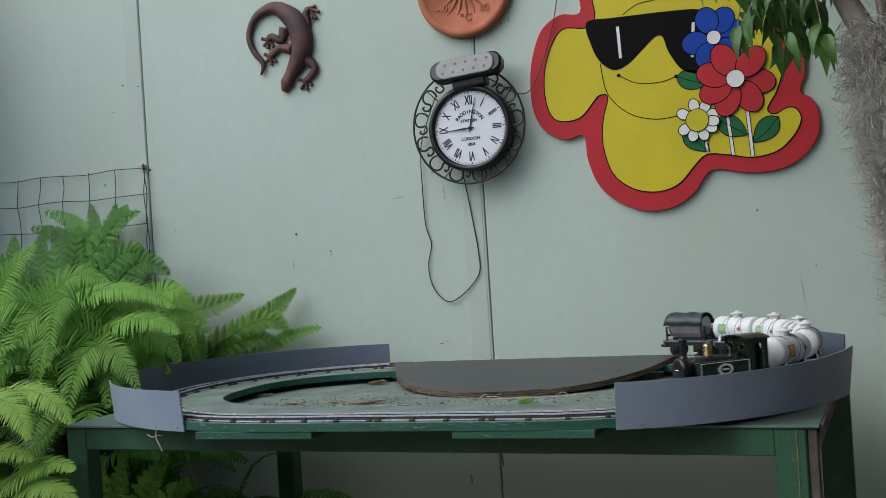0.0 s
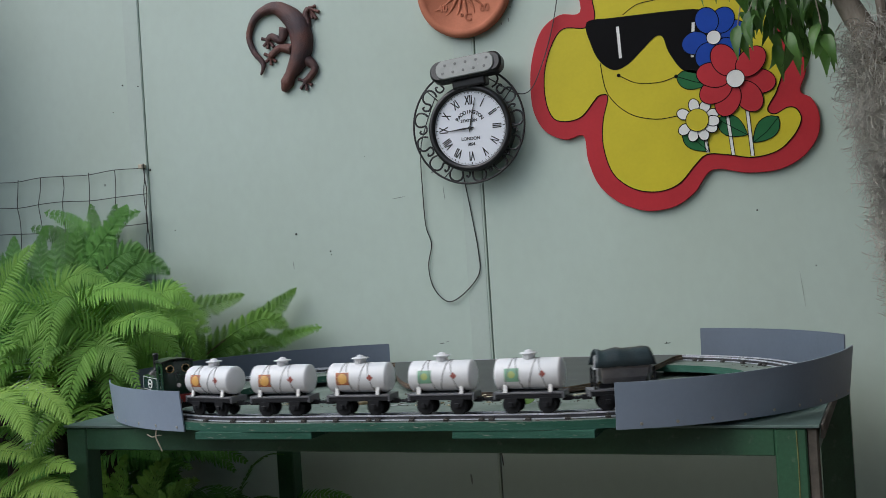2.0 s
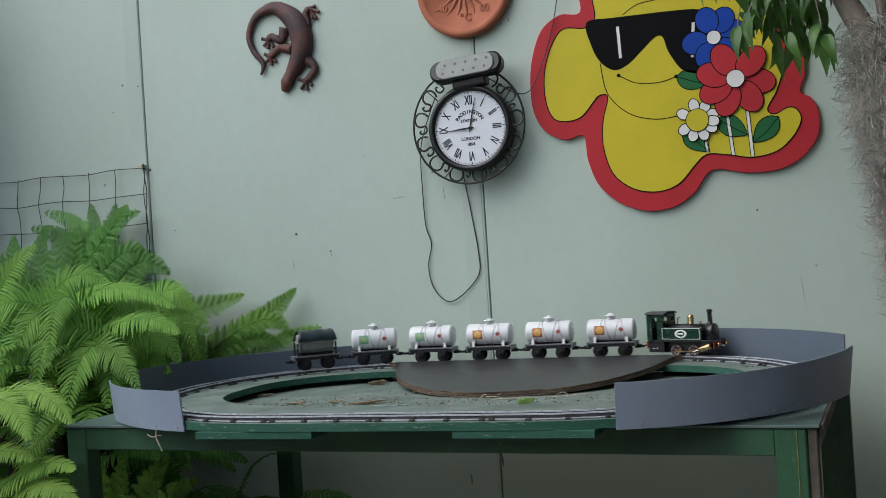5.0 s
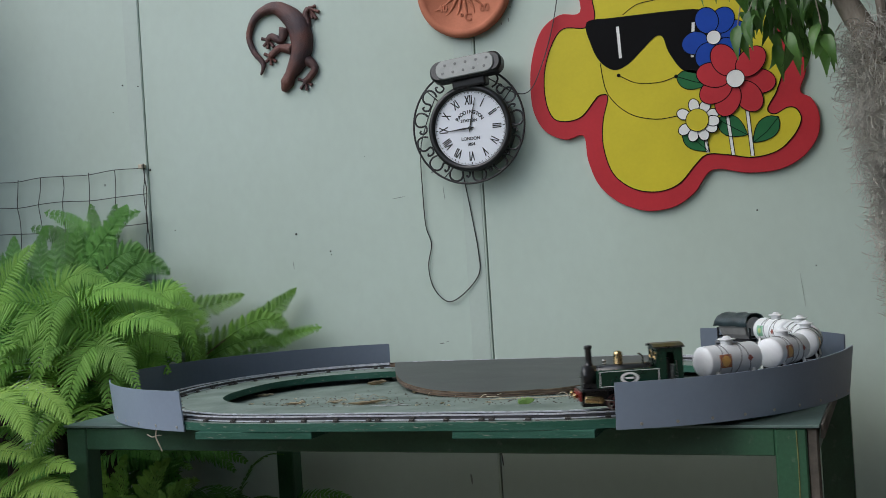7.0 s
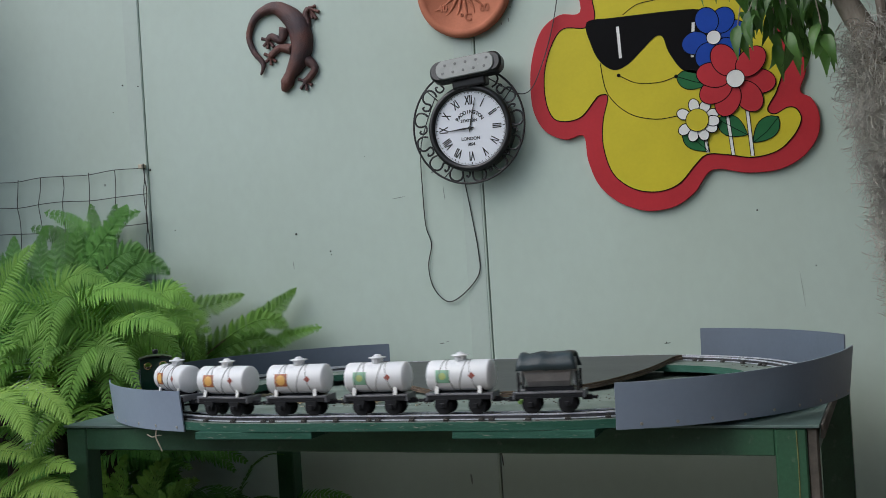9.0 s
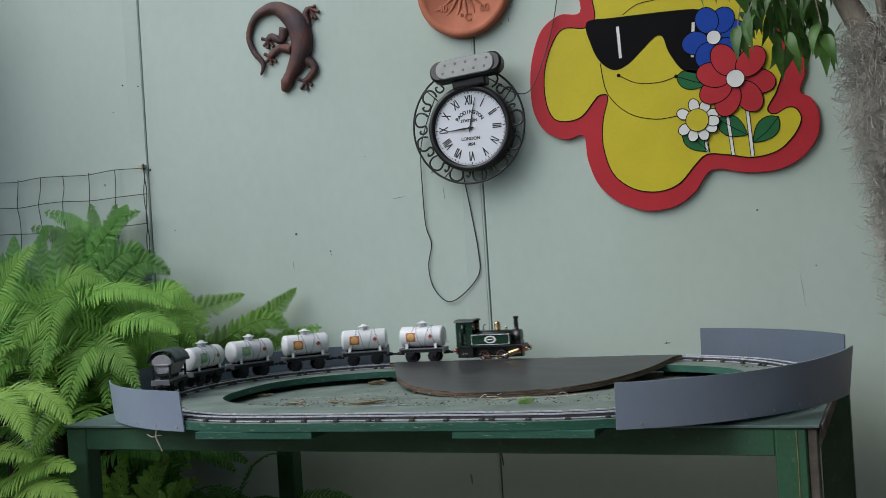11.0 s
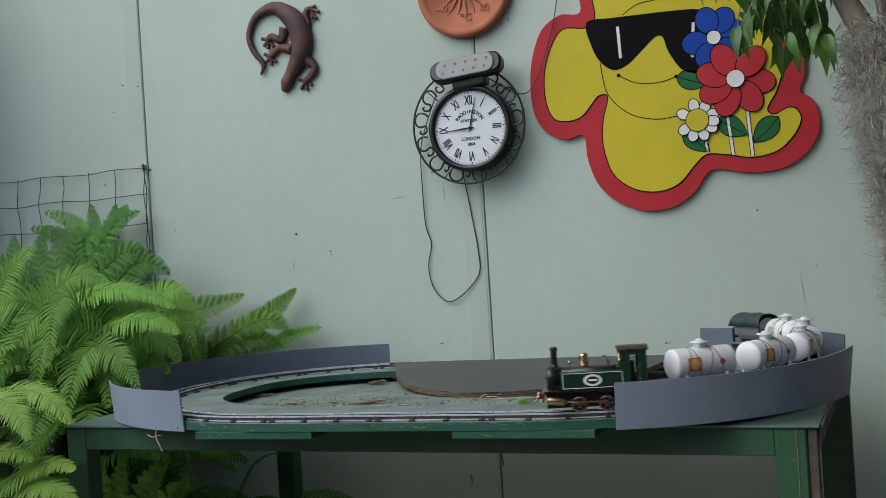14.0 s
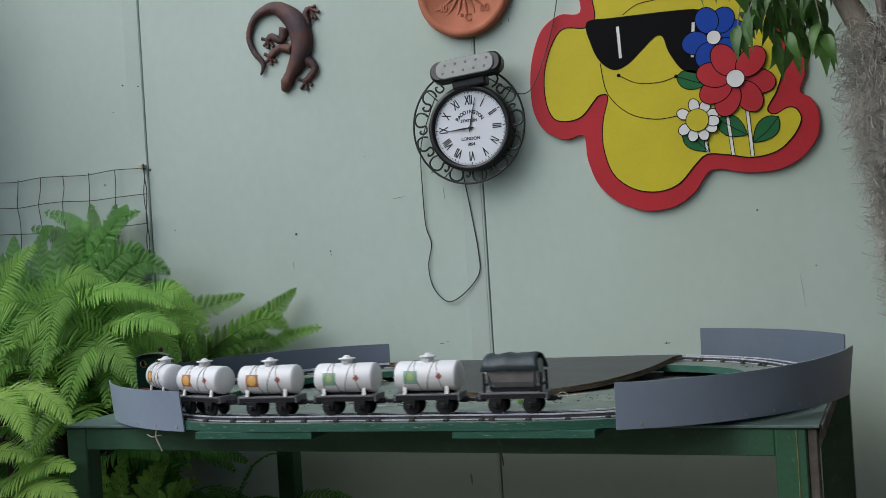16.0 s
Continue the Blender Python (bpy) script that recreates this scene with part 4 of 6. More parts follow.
ROUND = [(-90, 40, 0.46, 1.9, 3, 45), (0, 35, 0.44, 1.6, 3, 45), (180, 40, 0.44, 1.7, 2, 45), (90, 50, 0.42, 1.2, 2, 50), (-45, 50, 0.46, 1.8, 3, 60), (-80, 12, 0.38, 1.0, 2, 70)]
for x, y, z, mat, label in ((-1.14, 0.14, 0.84, "fern", "bright green arching fern beside the table"), (-1.36, 0.06, 0.87, "fern", "bright green arching fern beside the table"),
                            (-1.56, 0.14, 0.94, "fern_dark", "leafy fern at the edge of the bed"), (-1.14, 0.36, 0.86, "fern_dark", "green fern growing close behind the table"),
                            (-1.40, 0.32, 0.96, "fern_dark", "tall dark green fern against the wall"), (-1.70, 0.40, 0.98, "fern_dark", "dark fern in the corner of the bed"),
                            (-1.40, -0.22, 0.48, "fern", "low bright fern at the table's corner"), (-1.28, 0.10, 0.52, "fern_dark", "shaded low fern beside the table leg"),
                            (-1.62, 0.02, 0.56, "fern_dark", "shaded low fern in the bed"), (-1.20, 0.30, 0.58, "fern_dark", "shaded low fern beside the table leg"),
                            (-1.45, 0.36, 0.62, "fern_dark", "shaded low fern in the bed")):
    make_fern((x, y, 0), (x, y, z), label, mat, ROUND, int(1000 + x * 77 + y * 31 + z * 13))
for x, y, z, seed in ((-0.98, 0.15, 0.50, 15), (-0.86, 0.42, 0.46, 18), (-0.80, 0.00, 0.40, 19)):
    make_fern((x, y, 0), (x, y, z), "shaded fern growing under the table", "fern_dark",
              [(-20, 35, 0.32, 1.3, 4, 60), (-80, 38, 0.34, 1.5, 5, 50), (180, 35, 0.34, 1.3, 4, 60), (-60, 60, 0.28, 2.0, 4, 80)], seed, True)
make_spread_fern((-1.42, 0.5, 0), (-1.42, 0.49, 1.0), "tall dark green fern spread against the wall", "fern_dark", 5, [
    ((-1.596, 0.440, 1.010), (-1.666, 0.460, 1.192), (-1.683, 0.480, 1.337), 0.11, "wall"),
    ((-1.499, 0.460, 1.076), (-1.600, 0.490, 1.223), (-1.583, 0.520, 1.367), 0.09, "wall"),
    ((-1.547, 0.440, 1.080), (-1.730, 0.460, 1.231), (-1.857, 0.480, 1.311), 0.1, "wall"),
    ((-1.440, 0.480, 1.215), (-1.339, 0.530, 1.351), (-1.310, 0.560, 1.410), 0.06, "wall"),
    ((-1.419, 0.440, 1.075), (-1.461, 0.480, 1.216), (-1.460, 0.520, 1.359), 0.1, "wall"),
    ((-1.428, 0.500, 1.062), (-1.383, 0.520, 1.237), (-1.336, 0.550, 1.419), 0.105, "wall"),
    ((-1.504, 0.500, 1.146), (-1.396, 0.530, 1.309), (-1.260, 0.560, 1.392), 0.075, "wall"),
    ((-1.404, 0.500, 1.177), (-1.516, 0.530, 1.308), (-1.684, 0.560, 1.366), 0.07, "wall"),
    ((-1.390, 0.500, 1.229), (-1.476, 0.540, 1.351), (-1.634, 0.570, 1.415), 0.06, "wall"),
    ((-1.347, 0.500, 1.227), (-1.412, 0.540, 1.337), (-1.450, 0.570, 1.427), 0.05, "wall"),
    ((-1.320, 0.420, 1.072), (-1.211, 0.440, 1.221), (-1.096, 0.460, 1.187), 0.1, "wall"),
    ((-1.372, 0.400, 1.006), (-1.461, 0.420, 1.148), (-1.496, 0.440, 1.308), 0.12, "wall"),
    ((-1.269, 0.400, 1.003), (-1.244, 0.440, 1.137), (-1.212, 0.480, 1.290), 0.1, "wall"),
    ((-1.265, 0.360, 0.939), (-1.137, 0.380, 1.101), (-1.035, 0.400, 1.154), 0.1, "wall"),
    ((-1.377, 0.420, 1.144), (-1.249, 0.440, 1.258), (-1.169, 0.460, 1.232), 0.08, "wall"),
], True)
make_spread_fern((-1.25, 0.12, 0), (-1.25, 0.11, 0.9), "bright green arching fern beside the table", "fern", 41, [
    ((-1.518, 0.100, 0.894), (-1.398, 0.050, 1.134), (-1.244, 0.050, 1.294), 0.17, "view"),
    ((-1.392, 0.100, 0.972), (-1.096, 0.080, 1.154), (-0.819, 0.060, 1.101), 0.11, "up"),
    ((-1.080, 0.000, 1.019), (-1.157, -0.100, 1.061), (-1.228, -0.160, 0.910), 0.12, "view"),
    ((-1.151, 0.050, 1.093), (-1.240, -0.060, 1.142), (-1.303, -0.120, 1.068), 0.12, "view"),
    ((-1.150, 0.120, 1.088), (-1.003, 0.140, 1.142), (-0.879, 0.120, 1.059), 0.11, "view"),
    ((-1.396, 0.200, 0.993), (-1.282, 0.200, 1.184), (-1.113, 0.180, 1.177), 0.13, "view"),
    ((-1.149, 0.020, 1.035), (-1.135, -0.080, 1.109), (-1.182, -0.140, 0.993), 0.11, "view"),
])
make_spread_fern((-1.05, 0.1, 0), (-1.06, 0.08, 0.9), "bright green fern drooping over the table's corner", "fern", 42, [
    ((-1.062, 0.150, 0.942), (-1.107, 0.000, 1.147), (-1.050, -0.160, 0.981), 0.125, "view"),
    ((-1.168, 0.060, 0.970), (-0.940, 0.020, 1.078), (-0.760, -0.020, 1.040), 0.11, "up"),
    ((-1.157, 0.020, 0.929), (-0.972, -0.050, 1.018), (-0.803, -0.140, 0.914), 0.11, "view"),
    ((-0.985, 0.050, 0.996), (-1.002, -0.080, 1.003), (-1.005, -0.160, 0.853), 0.11, "view"),
    ((-0.984, 0.050, 1.011), (-0.947, -0.040, 0.976), (-0.928, -0.100, 0.866), 0.09, "view"),
    ((-0.961, 0.050, 0.966), (-1.067, -0.080, 1.070), (-1.097, -0.160, 0.908), 0.1, "view"),
    ((-1.091, 0.280, 0.911), (-0.998, 0.300, 1.068), (-0.908, 0.280, 0.978), 0.1, "view"),
    ((-1.126, 0.100, 0.949), (-0.947, 0.100, 1.036), (-0.815, 0.060, 0.961), 0.1, "view"),
    ((-1.108, 0.120, 0.900), (-0.978, 0.100, 0.983), (-0.862, 0.080, 0.930), 0.09, "view"),
    ((-1.161, 0.300, 0.943), (-1.028, 0.310, 1.134), (-0.925, 0.300, 1.089), 0.1, "view"),
    ((-1.102, 0.320, 0.873), (-1.003, 0.330, 1.017), (-0.911, 0.300, 0.920), 0.09, "view"),
])
make_spread_fern((-1.22, -0.28, 0), (-1.22, -0.28, 0.56), "low bright yellow-green fern at the table's corner", "fern_bright", 43, [
    ((-1.206, -0.300, 0.847), (-0.962, -0.360, 0.947), (-0.787, -0.420, 0.878), 0.1, "up"),
    ((-1.221, -0.300, 0.875), (-0.992, -0.400, 0.934), (-0.851, -0.480, 0.854), 0.1, "up"),
    ((-1.170, -0.300, 0.656), (-0.943, -0.360, 0.772), (-0.783, -0.420, 0.776), 0.09, "up"),
    ((-1.157, -0.320, 0.580), (-0.913, -0.400, 0.733), (-0.745, -0.460, 0.702), 0.09, "up"),
    ((-1.080, -0.260, 0.744), (-0.965, -0.300, 0.826), (-0.892, -0.320, 0.872), 0.045, "view"),
    ((-1.200, -0.300, 0.711), (-1.054, -0.360, 0.804), (-0.891, -0.420, 0.797), 0.09, "up"),
])
make_spread_fern((-1.16, 0.5, 0), (-1.16, 0.49, 1.0), "green fern growing close behind the table", "fern", 44, [
    ((-1.152, 0.500, 1.059), (-1.009, 0.530, 1.083), (-0.906, 0.560, 1.111), 0.065, "wall"),
    ((-1.135, 0.460, 1.062), (-1.044, 0.460, 1.084), (-0.940, 0.420, 0.980), 0.075, "view"),
    ((-1.157, 0.440, 0.996), (-1.035, 0.440, 1.025), (-0.971, 0.420, 0.924), 0.075, "view"),
], True)
make_spread_fern((-1.16, 0.46, 0), (-1.16, 0.47, 0.8), "small fern with fronds lying along the wall", "fern", 45, [
    ((-1.145, 0.500, 0.882), (-0.882, 0.540, 1.011), (-0.735, 0.570, 1.119), 0.085, "wall"),
    ((-1.016, 0.490, 0.918), (-0.867, 0.510, 0.979), (-0.769, 0.530, 0.954), 0.05, "wall"),
    ((-0.939, 0.500, 0.983), (-0.811, 0.520, 1.036), (-0.746, 0.540, 0.986), 0.05, "wall"),
    ((-0.958, 0.520, 0.879), (-0.794, 0.550, 0.965), (-0.657, 0.570, 1.001), 0.045, "wall"),
    ((-1.108, 0.470, 0.837), (-0.961, 0.500, 0.941), (-0.820, 0.530, 0.993), 0.075, "wall"),
], True)
make_spread_fern((-0.80, -0.10, 0), (-0.80, -0.10, 0.46), "shaded fern growing under the table", "fern", 46, [
    ((-0.899, -0.160, 0.545), (-0.860, -0.180, 0.661), (-0.810, -0.200, 0.766), 0.07, "view"),
    ((-0.854, -0.120, 0.550), (-0.808, -0.120, 0.676), (-0.742, -0.120, 0.743), 0.07, "view"),
    ((-0.874, -0.160, 0.560), (-0.884, -0.200, 0.679), (-0.869, -0.220, 0.762), 0.055, "view"),
    ((-0.850, -0.080, 0.526), (-0.790, -0.060, 0.635), (-0.718, -0.040, 0.674), 0.06, "view"),
], True)


def make_tree():
    t = thing("weeping_tree", pose(1.06, 0.06, 0), "grey-barked tree with drooping glossy leaves", "tree")
    part("trunk", tube(spline([(0.03, 0, -0.02), (0.02, 0.01, 0.5), (-0.01, 0.0, 1.0), (-0.03, 0.0, 1.35), (-0.02, 0.02, 1.8), (0.05, 0.05, 2.4)], 4, False), [0.065 - 0.0015 * k for k in range(21)], 14), "bark", t, "", True)
    part("limb", tube(spline([(-0.03, 0.0, 1.32), (-0.12, -0.02, 1.50), (-0.165, -0.03, 1.60), (-0.21, -0.03, 1.70), (-0.25, -0.02, 1.85), (-0.27, 0.0, 2.1)], 4, False), [0.036 - 0.0011 * k for k in range(21)], 12), "bark", t, "", True)
    for pts in ([(-0.13, -0.02, 1.55), (-0.13, -0.03, 1.65), (-0.15, -0.03, 1.76)], [(-0.12, -0.02, 1.54), (-0.08, -0.05, 1.64), (-0.09, -0.06, 1.76)]):
        part("twig", tube(spline(pts, 4, False), 0.010, 8), "bark", t)
    rnd = random.Random(31)
    twigs = []
    for k in range(24):
        s = Vector((rnd.uniform(-0.32, -0.18), rnd.uniform(-0.06, 0.06), rnd.uniform(1.76, 1.95)))
        e = Vector((rnd.uniform(-0.47, -0.245), rnd.uniform(-0.10, 0.10), rnd.uniform(1.60, 1.77)))
        mid = (s + e) / 2 + Vector((-0.02, 0, 0.05))
        path = spline([s, mid, e], 5, False)
        twigs.append(path)
        part("twig", tube(path, 0.0017, 5), "bark", t)
    for path in twigs:
        for p in path[3:]:
            for _ in range(rnd.choice((1, 1, 2))):
                ln, w = rnd.uniform(0.050, 0.088), rnd.uniform(0.0095, 0.0165)
                down = Vector((rnd.uniform(-0.45, 0.45), rnd.uniform(-0.4, 0.4), -1)).normalized()
                side = Matrix.Rotation(rnd.uniform(-1.1, 1.1), 3, "Z") @ Vector((1, 0, 0))
                side = (side - down * side.dot(down)).normalized()
                n = down.cross(side)
                verts, faces = [], []
                for i in range(9):
                    u = i / 8
                    h = w * math.sin(math.pi * u ** 0.62) ** 0.95 * (1 - 0.25 * u) if 0 < i < 8 else 0.0005
                    c = p + down * (ln * u + 0.008) + n * (0.012 * math.sin(u * 2.2) - 0.018 * u * u)
                    fold = n * (h * 0.35)
                    verts += [tuple(c - side * h + fold), tuple(c), tuple(c + side * h + fold)]
                    if i:
                        b = 3 * i
                        faces += [(b - 3, b - 2, b + 1, b), (b - 2, b - 1, b + 2, b + 1)]
                mesh_part("leaf", verts, faces, "ficus", t).data.shade_smooth()
    # unseen crown above and to the side, added and sized to shade the right
    verts, faces = [], []
    for k in range(18000):
        while True:
            q = Vector((rnd.uniform(-1, 1), rnd.uniform(-1, 1), rnd.uniform(-1, 1)))
            if 0.25 < q.length < 1 and noise.noise(q * 2.3) > -0.12 and -0.95 + 1.6 * q.y < 0.30:
                break
        p = Vector((0.26 + 1.2 * q.x, -0.95 + 1.6 * q.y, 2.70 + 0.48 * q.z))
        ln, w = rnd.uniform(0.07, 0.10), rnd.uniform(0.018, 0.026)
        down = Vector((rnd.uniform(-0.6, 0.6), rnd.uniform(-0.6, 0.6), -1)).normalized()
        side = down.orthogonal().normalized()
        side = Matrix.Rotation(rnd.uniform(0, 6.28), 3, down) @ side
        b = len(verts)
        verts += [tuple(p), tuple(p + down * ln * 0.4 - side * w), tuple(p + down * ln), tuple(p + down * ln * 0.4 + side * w)]
        faces.append((b, b + 1, b + 2, b + 3))
    tagged(mesh_part("crown", verts, faces, "ficus", t, "unseen crown of small drooping leaves, added to shade the right"), kind="stuff")
    # limbs that carry the added crown, also out of view
    for k in range(7):
        a = 2 * math.pi * k / 7
        part("limb", tube(spline([(0.05, 0.05, 2.2 + 0.03 * k), (0.15 + 0.3 * math.cos(a), -0.1 + 0.3 * math.sin(a), 2.45), (0.22 + 0.65 * math.cos(a), -0.2 + 0.65 * math.sin(a), 2.62)], 4, False), [0.025, 0.023, 0.021, 0.019, 0.017, 0.014, 0.011, 0.008, 0.005], 7), "bark", t)
    return t


make_tree()


def make_moss():
    rnd = random.Random(41)
    verts, faces = [], []

    def strand(p, d, n, step, r, curl):
        ph, ax = rnd.uniform(0, 6.28), rnd.uniform(0, 6.28)
        for i in range(n):
            k = len(verts)
            for j in range(3):
                a = 2.094 * j + 0.6
                verts.append((p.x + r * math.cos(a), p.y + r * math.sin(a), p.z + r * 0.7 * math.cos(a + 1)))
            if i:
                for j in range(3):
                    faces.append((k - 3 + j, k - 3 + (j + 1) % 3, k + (j + 1) % 3, k + j))
            ph += curl
            w = Vector((math.cos(ph) * math.cos(ax), math.cos(ph) * math.sin(ax), math.sin(ph) * 0.8))
            p = p + (d + w).normalized() * step
    for k in range(11000):
        u = rnd.random()
        z = 1.61 - 0.71 * u
        half = 0.100 - 0.050 * max(0, u - 0.25) / 0.75
        cx = 0.955 + 0.055 * u
        a = rnd.uniform(0, 2 * math.pi)
        rr = half * rnd.random() ** 0.35
        p = Vector((cx + rr * math.cos(a), 0.03 + rr * math.sin(a), z + rnd.uniform(-0.02, 0.03)))
        out = Vector((math.cos(a), math.sin(a), 0))
        d = out * rnd.uniform(0.0, 0.8) + Vector((rnd.uniform(-0.4, 0.4), rnd.uniform(-0.4, 0.4), -rnd.uniform(0.0, 0.9)))
        strand(p, d, 9, 0.0085, rnd.uniform(0.0005, 0.0009), rnd.uniform(0.25, 0.85) * rnd.choice((-1, 1)))
    ob = mesh_part("hanging_moss", verts, faces, "moss", None)
    tagged(ob, "dry grey hanging moss draped on the tree limb", "hanging moss", kind="stuff")


make_moss()


# ---- litter on the boards ----
FLOOR_Z = TABLE_Z + 0.0013


def make_dry_leaf(x, y, z, turn, ln, w, mat, label, curl=0.5, seed=0):
    rnd = random.Random(seed)
    bm = bmesh.new()
    rows = []
    for i in range(9):
        u = i / 8
        h = w * math.sin(math.pi * min(1, 0.06 + u * 0.92)) ** 0.8 * rnd.uniform(0.8, 1.15)
        lift = curl * ln * 0.35 * (u - 0.4) ** 2 + 0.0015
        rows.append([bm.verts.new((ln * (u - 0.5), sgn * h, lift + curl * abs(sgn) * h * 0.8 + rnd.uniform(-0.0004, 0.0012))) for sgn in (-1, -0.5, 0, 0.5, 1)])
    for a, b in zip(rows, rows[1:]):
        for j in range(4):
            bm.faces.new((a[j], a[j + 1], b[j + 1], b[j]))
    bmesh.ops.solidify(bm, geom=bm.faces[:], thickness=0.0006)
    low = min(v.co.z for v in bm.verts)
    for v in bm.verts:
        v.co.z -= low
    ob = part("fallen_leaf", bm, mat)
    ob.matrix_basis = pose(x, y, z, 0, 0, turn)
    tagged(ob, label, "leaf", "litter on the boards")


make_dry_leaf(-0.603, 0.115, FLOOR_Z, 20, 0.05, 0.01, "straw", "curled yellowish dry leaf on the board", 0.8, 0)
make_dry_leaf(-0.435, -0.038, FLOOR_Z, 15, 0.045, 0.008, "dry_leaf", "brown dry leaf fragment on the board", 0.7, 1)
make_dry_leaf(-0.335, -0.029, FLOOR_Z, -40, 0.035, 0.007, "dry_leaf", "brown dry leaf fragment on the board", 0.6, 2)
make_dry_leaf(-0.333, 0.008, FLOOR_Z, 60, 0.03, 0.004, "dry_leaf", "brown dry leaf fragment on the board", 0.5, 3)
make_dry_leaf(-0.245, -0.055, FLOOR_Z, 12, 0.078, 0.009, "dry_leaf", "long brown dry seed husk on the board", 0.9, 4)
make_dry_leaf(-0.223, -0.036, FLOOR_Z, 22, 0.06, 0.009, "straw", "curled yellowish dry leaf on the board", 0.9, 5)
make_dry_leaf(-0.171, -0.079, FLOOR_Z, 5, 0.1, 0.012, "pale_print", "pale flat scrap on the board", 0.02, 6)
make_dry_leaf(-0.450, 0.349, FLOOR_Z, -20, 0.05, 0.004, "straw", "thin dry stalk on the board", 0.3, 7)
make_dry_leaf(-0.371, 0.314, FLOOR_Z, 30, 0.055, 0.014, "dry_leaf", "large curled brown leaf under the sheet", 0.9, 8)
make_dry_leaf(-0.430, 0.066, FLOOR_Z, 30, 0.02, 0.003, "straw", "thin dry stalk on the board", 0.3, 9)
make_dry_leaf(-0.296, 0.042, FLOOR_Z, 5, 0.03, 0.003, "straw", "thin dry stalk on the board", 0.3, 10)
make_dry_leaf(-0.355, -0.008, FLOOR_Z, 80, 0.03, 0.003, "straw", "thin dry stalk on the board", 0.5, 11)
make_dry_leaf(-0.460, -0.054, FLOOR_Z, 10, 0.015, 0.004, "dry_leaf", "brown dry leaf fragment on the board", 0.5, 12)
make_dry_leaf(-0.389, -0.060, FLOOR_Z, 50, 0.012, 0.004, "straw", "curled yellowish dry leaf on the board", 0.5, 13)
make_dry_leaf(0.158, -0.091, FLOOR_Z, 40, 0.04, 0.013, "fresh_leaf", "fresh green leaf fallen on the board", 1.4, 20)
make_dry_leaf(-0.186, 0.128, FLOOR_Z, 70, 0.024, 0.009, "straw", "pale dry leaf at the plywood edge", 1.4, 21)


def make_straw(pts, label, r=0.0009, mat="straw"):
    ob = part("dry_stalk", tube(spline(pts, 4, False), r, 5), mat)
    tagged(ob, label, "stalk", "litter on the boards")


rnd = random.Random(77)
for x, y in ((-0.134, 0.076), (-0.056, 0.039), (0.016, 0.013), (0.027, 0.030), (0.069, 0.016), (0.191, 0.040)):
    a = rnd.uniform(0, 6.28)
    ln = rnd.uniform(0.015, 0.04)
    z = FLOOR_Z + 0.001
    make_straw([(x, y, z), (x + ln * 0.5 * math.cos(a), y + ln * 0.25 * math.sin(a) - 0.004, z + rnd.uniform(0.002, 0.012)), (x + ln * math.cos(a), y - 0.006, z + rnd.uniform(0.0, 0.01))], "thin pale dry stalk at the plywood edge")
make_straw([(0.05, -0.012, FLOOR_Z + 0.001), (0.12, -0.004, FLOOR_Z + 0.003), (0.20, 0.012, FLOOR_Z + 0.002), (0.265, 0.05, FLOOR_Z + 0.003)], "long pale straw along the plywood edge", 0.0013)
make_straw([(-0.565, -0.42, 0.866), (-0.566, -0.424, 0.850), (-0.560, -0.424, 0.835), (-0.552, -0.424, 0.818)], "dry twig hanging from the board's underside", 0.0016)
make_straw([(-0.59, -0.42, 0.853), (-0.575, -0.424, 0.848), (-0.566, -0.424, 0.851), (-0.552, -0.424, 0.852)], "dry twig hanging from the board's underside", 0.0012)


for x, y in ((-0.335, -0.02), (-0.345, -0.005), (-0.36, -0.02), (-0.325, -0.03), (-0.35, -0.03), (-0.31, 0.03), (-0.275, 0.036), (-0.245, 0.03), (-0.44, -0.02), (-0.19, -0.06)):
    a, ln = rnd.uniform(-1.2, 1.2), rnd.uniform(0.015, 0.035)
    z = FLOOR_Z + 0.001
    make_straw([(x, y, z), (x + ln * 0.4 * math.cos(a), y + ln * 0.4 * math.sin(a), z + rnd.uniform(0.004, 0.013)), (x + ln * math.cos(a + 0.4), y + ln * math.sin(a + 0.4), z)], "thin dry stalk on the board", 0.0006, rnd.choice(("straw", "dry_leaf")))
for x, y in ((-0.435, 0.0), (-0.425, -0.01), (-0.56, -0.03), (-0.53, -0.02), (-0.48, 0.05), (-0.30, -0.05), (-0.10, -0.09), (-0.13, 0.07), (-0.02, -0.10), (0.06, -0.06), (-0.05, -0.06), (-0.39, -0.09)):
    make_dry_leaf(x, y, FLOOR_Z, rnd.uniform(0, 180), rnd.uniform(0.008, 0.016), rnd.uniform(0.003, 0.005), "straw", "small pale flake on the board", 0.9, int(rnd.uniform(30, 900)))


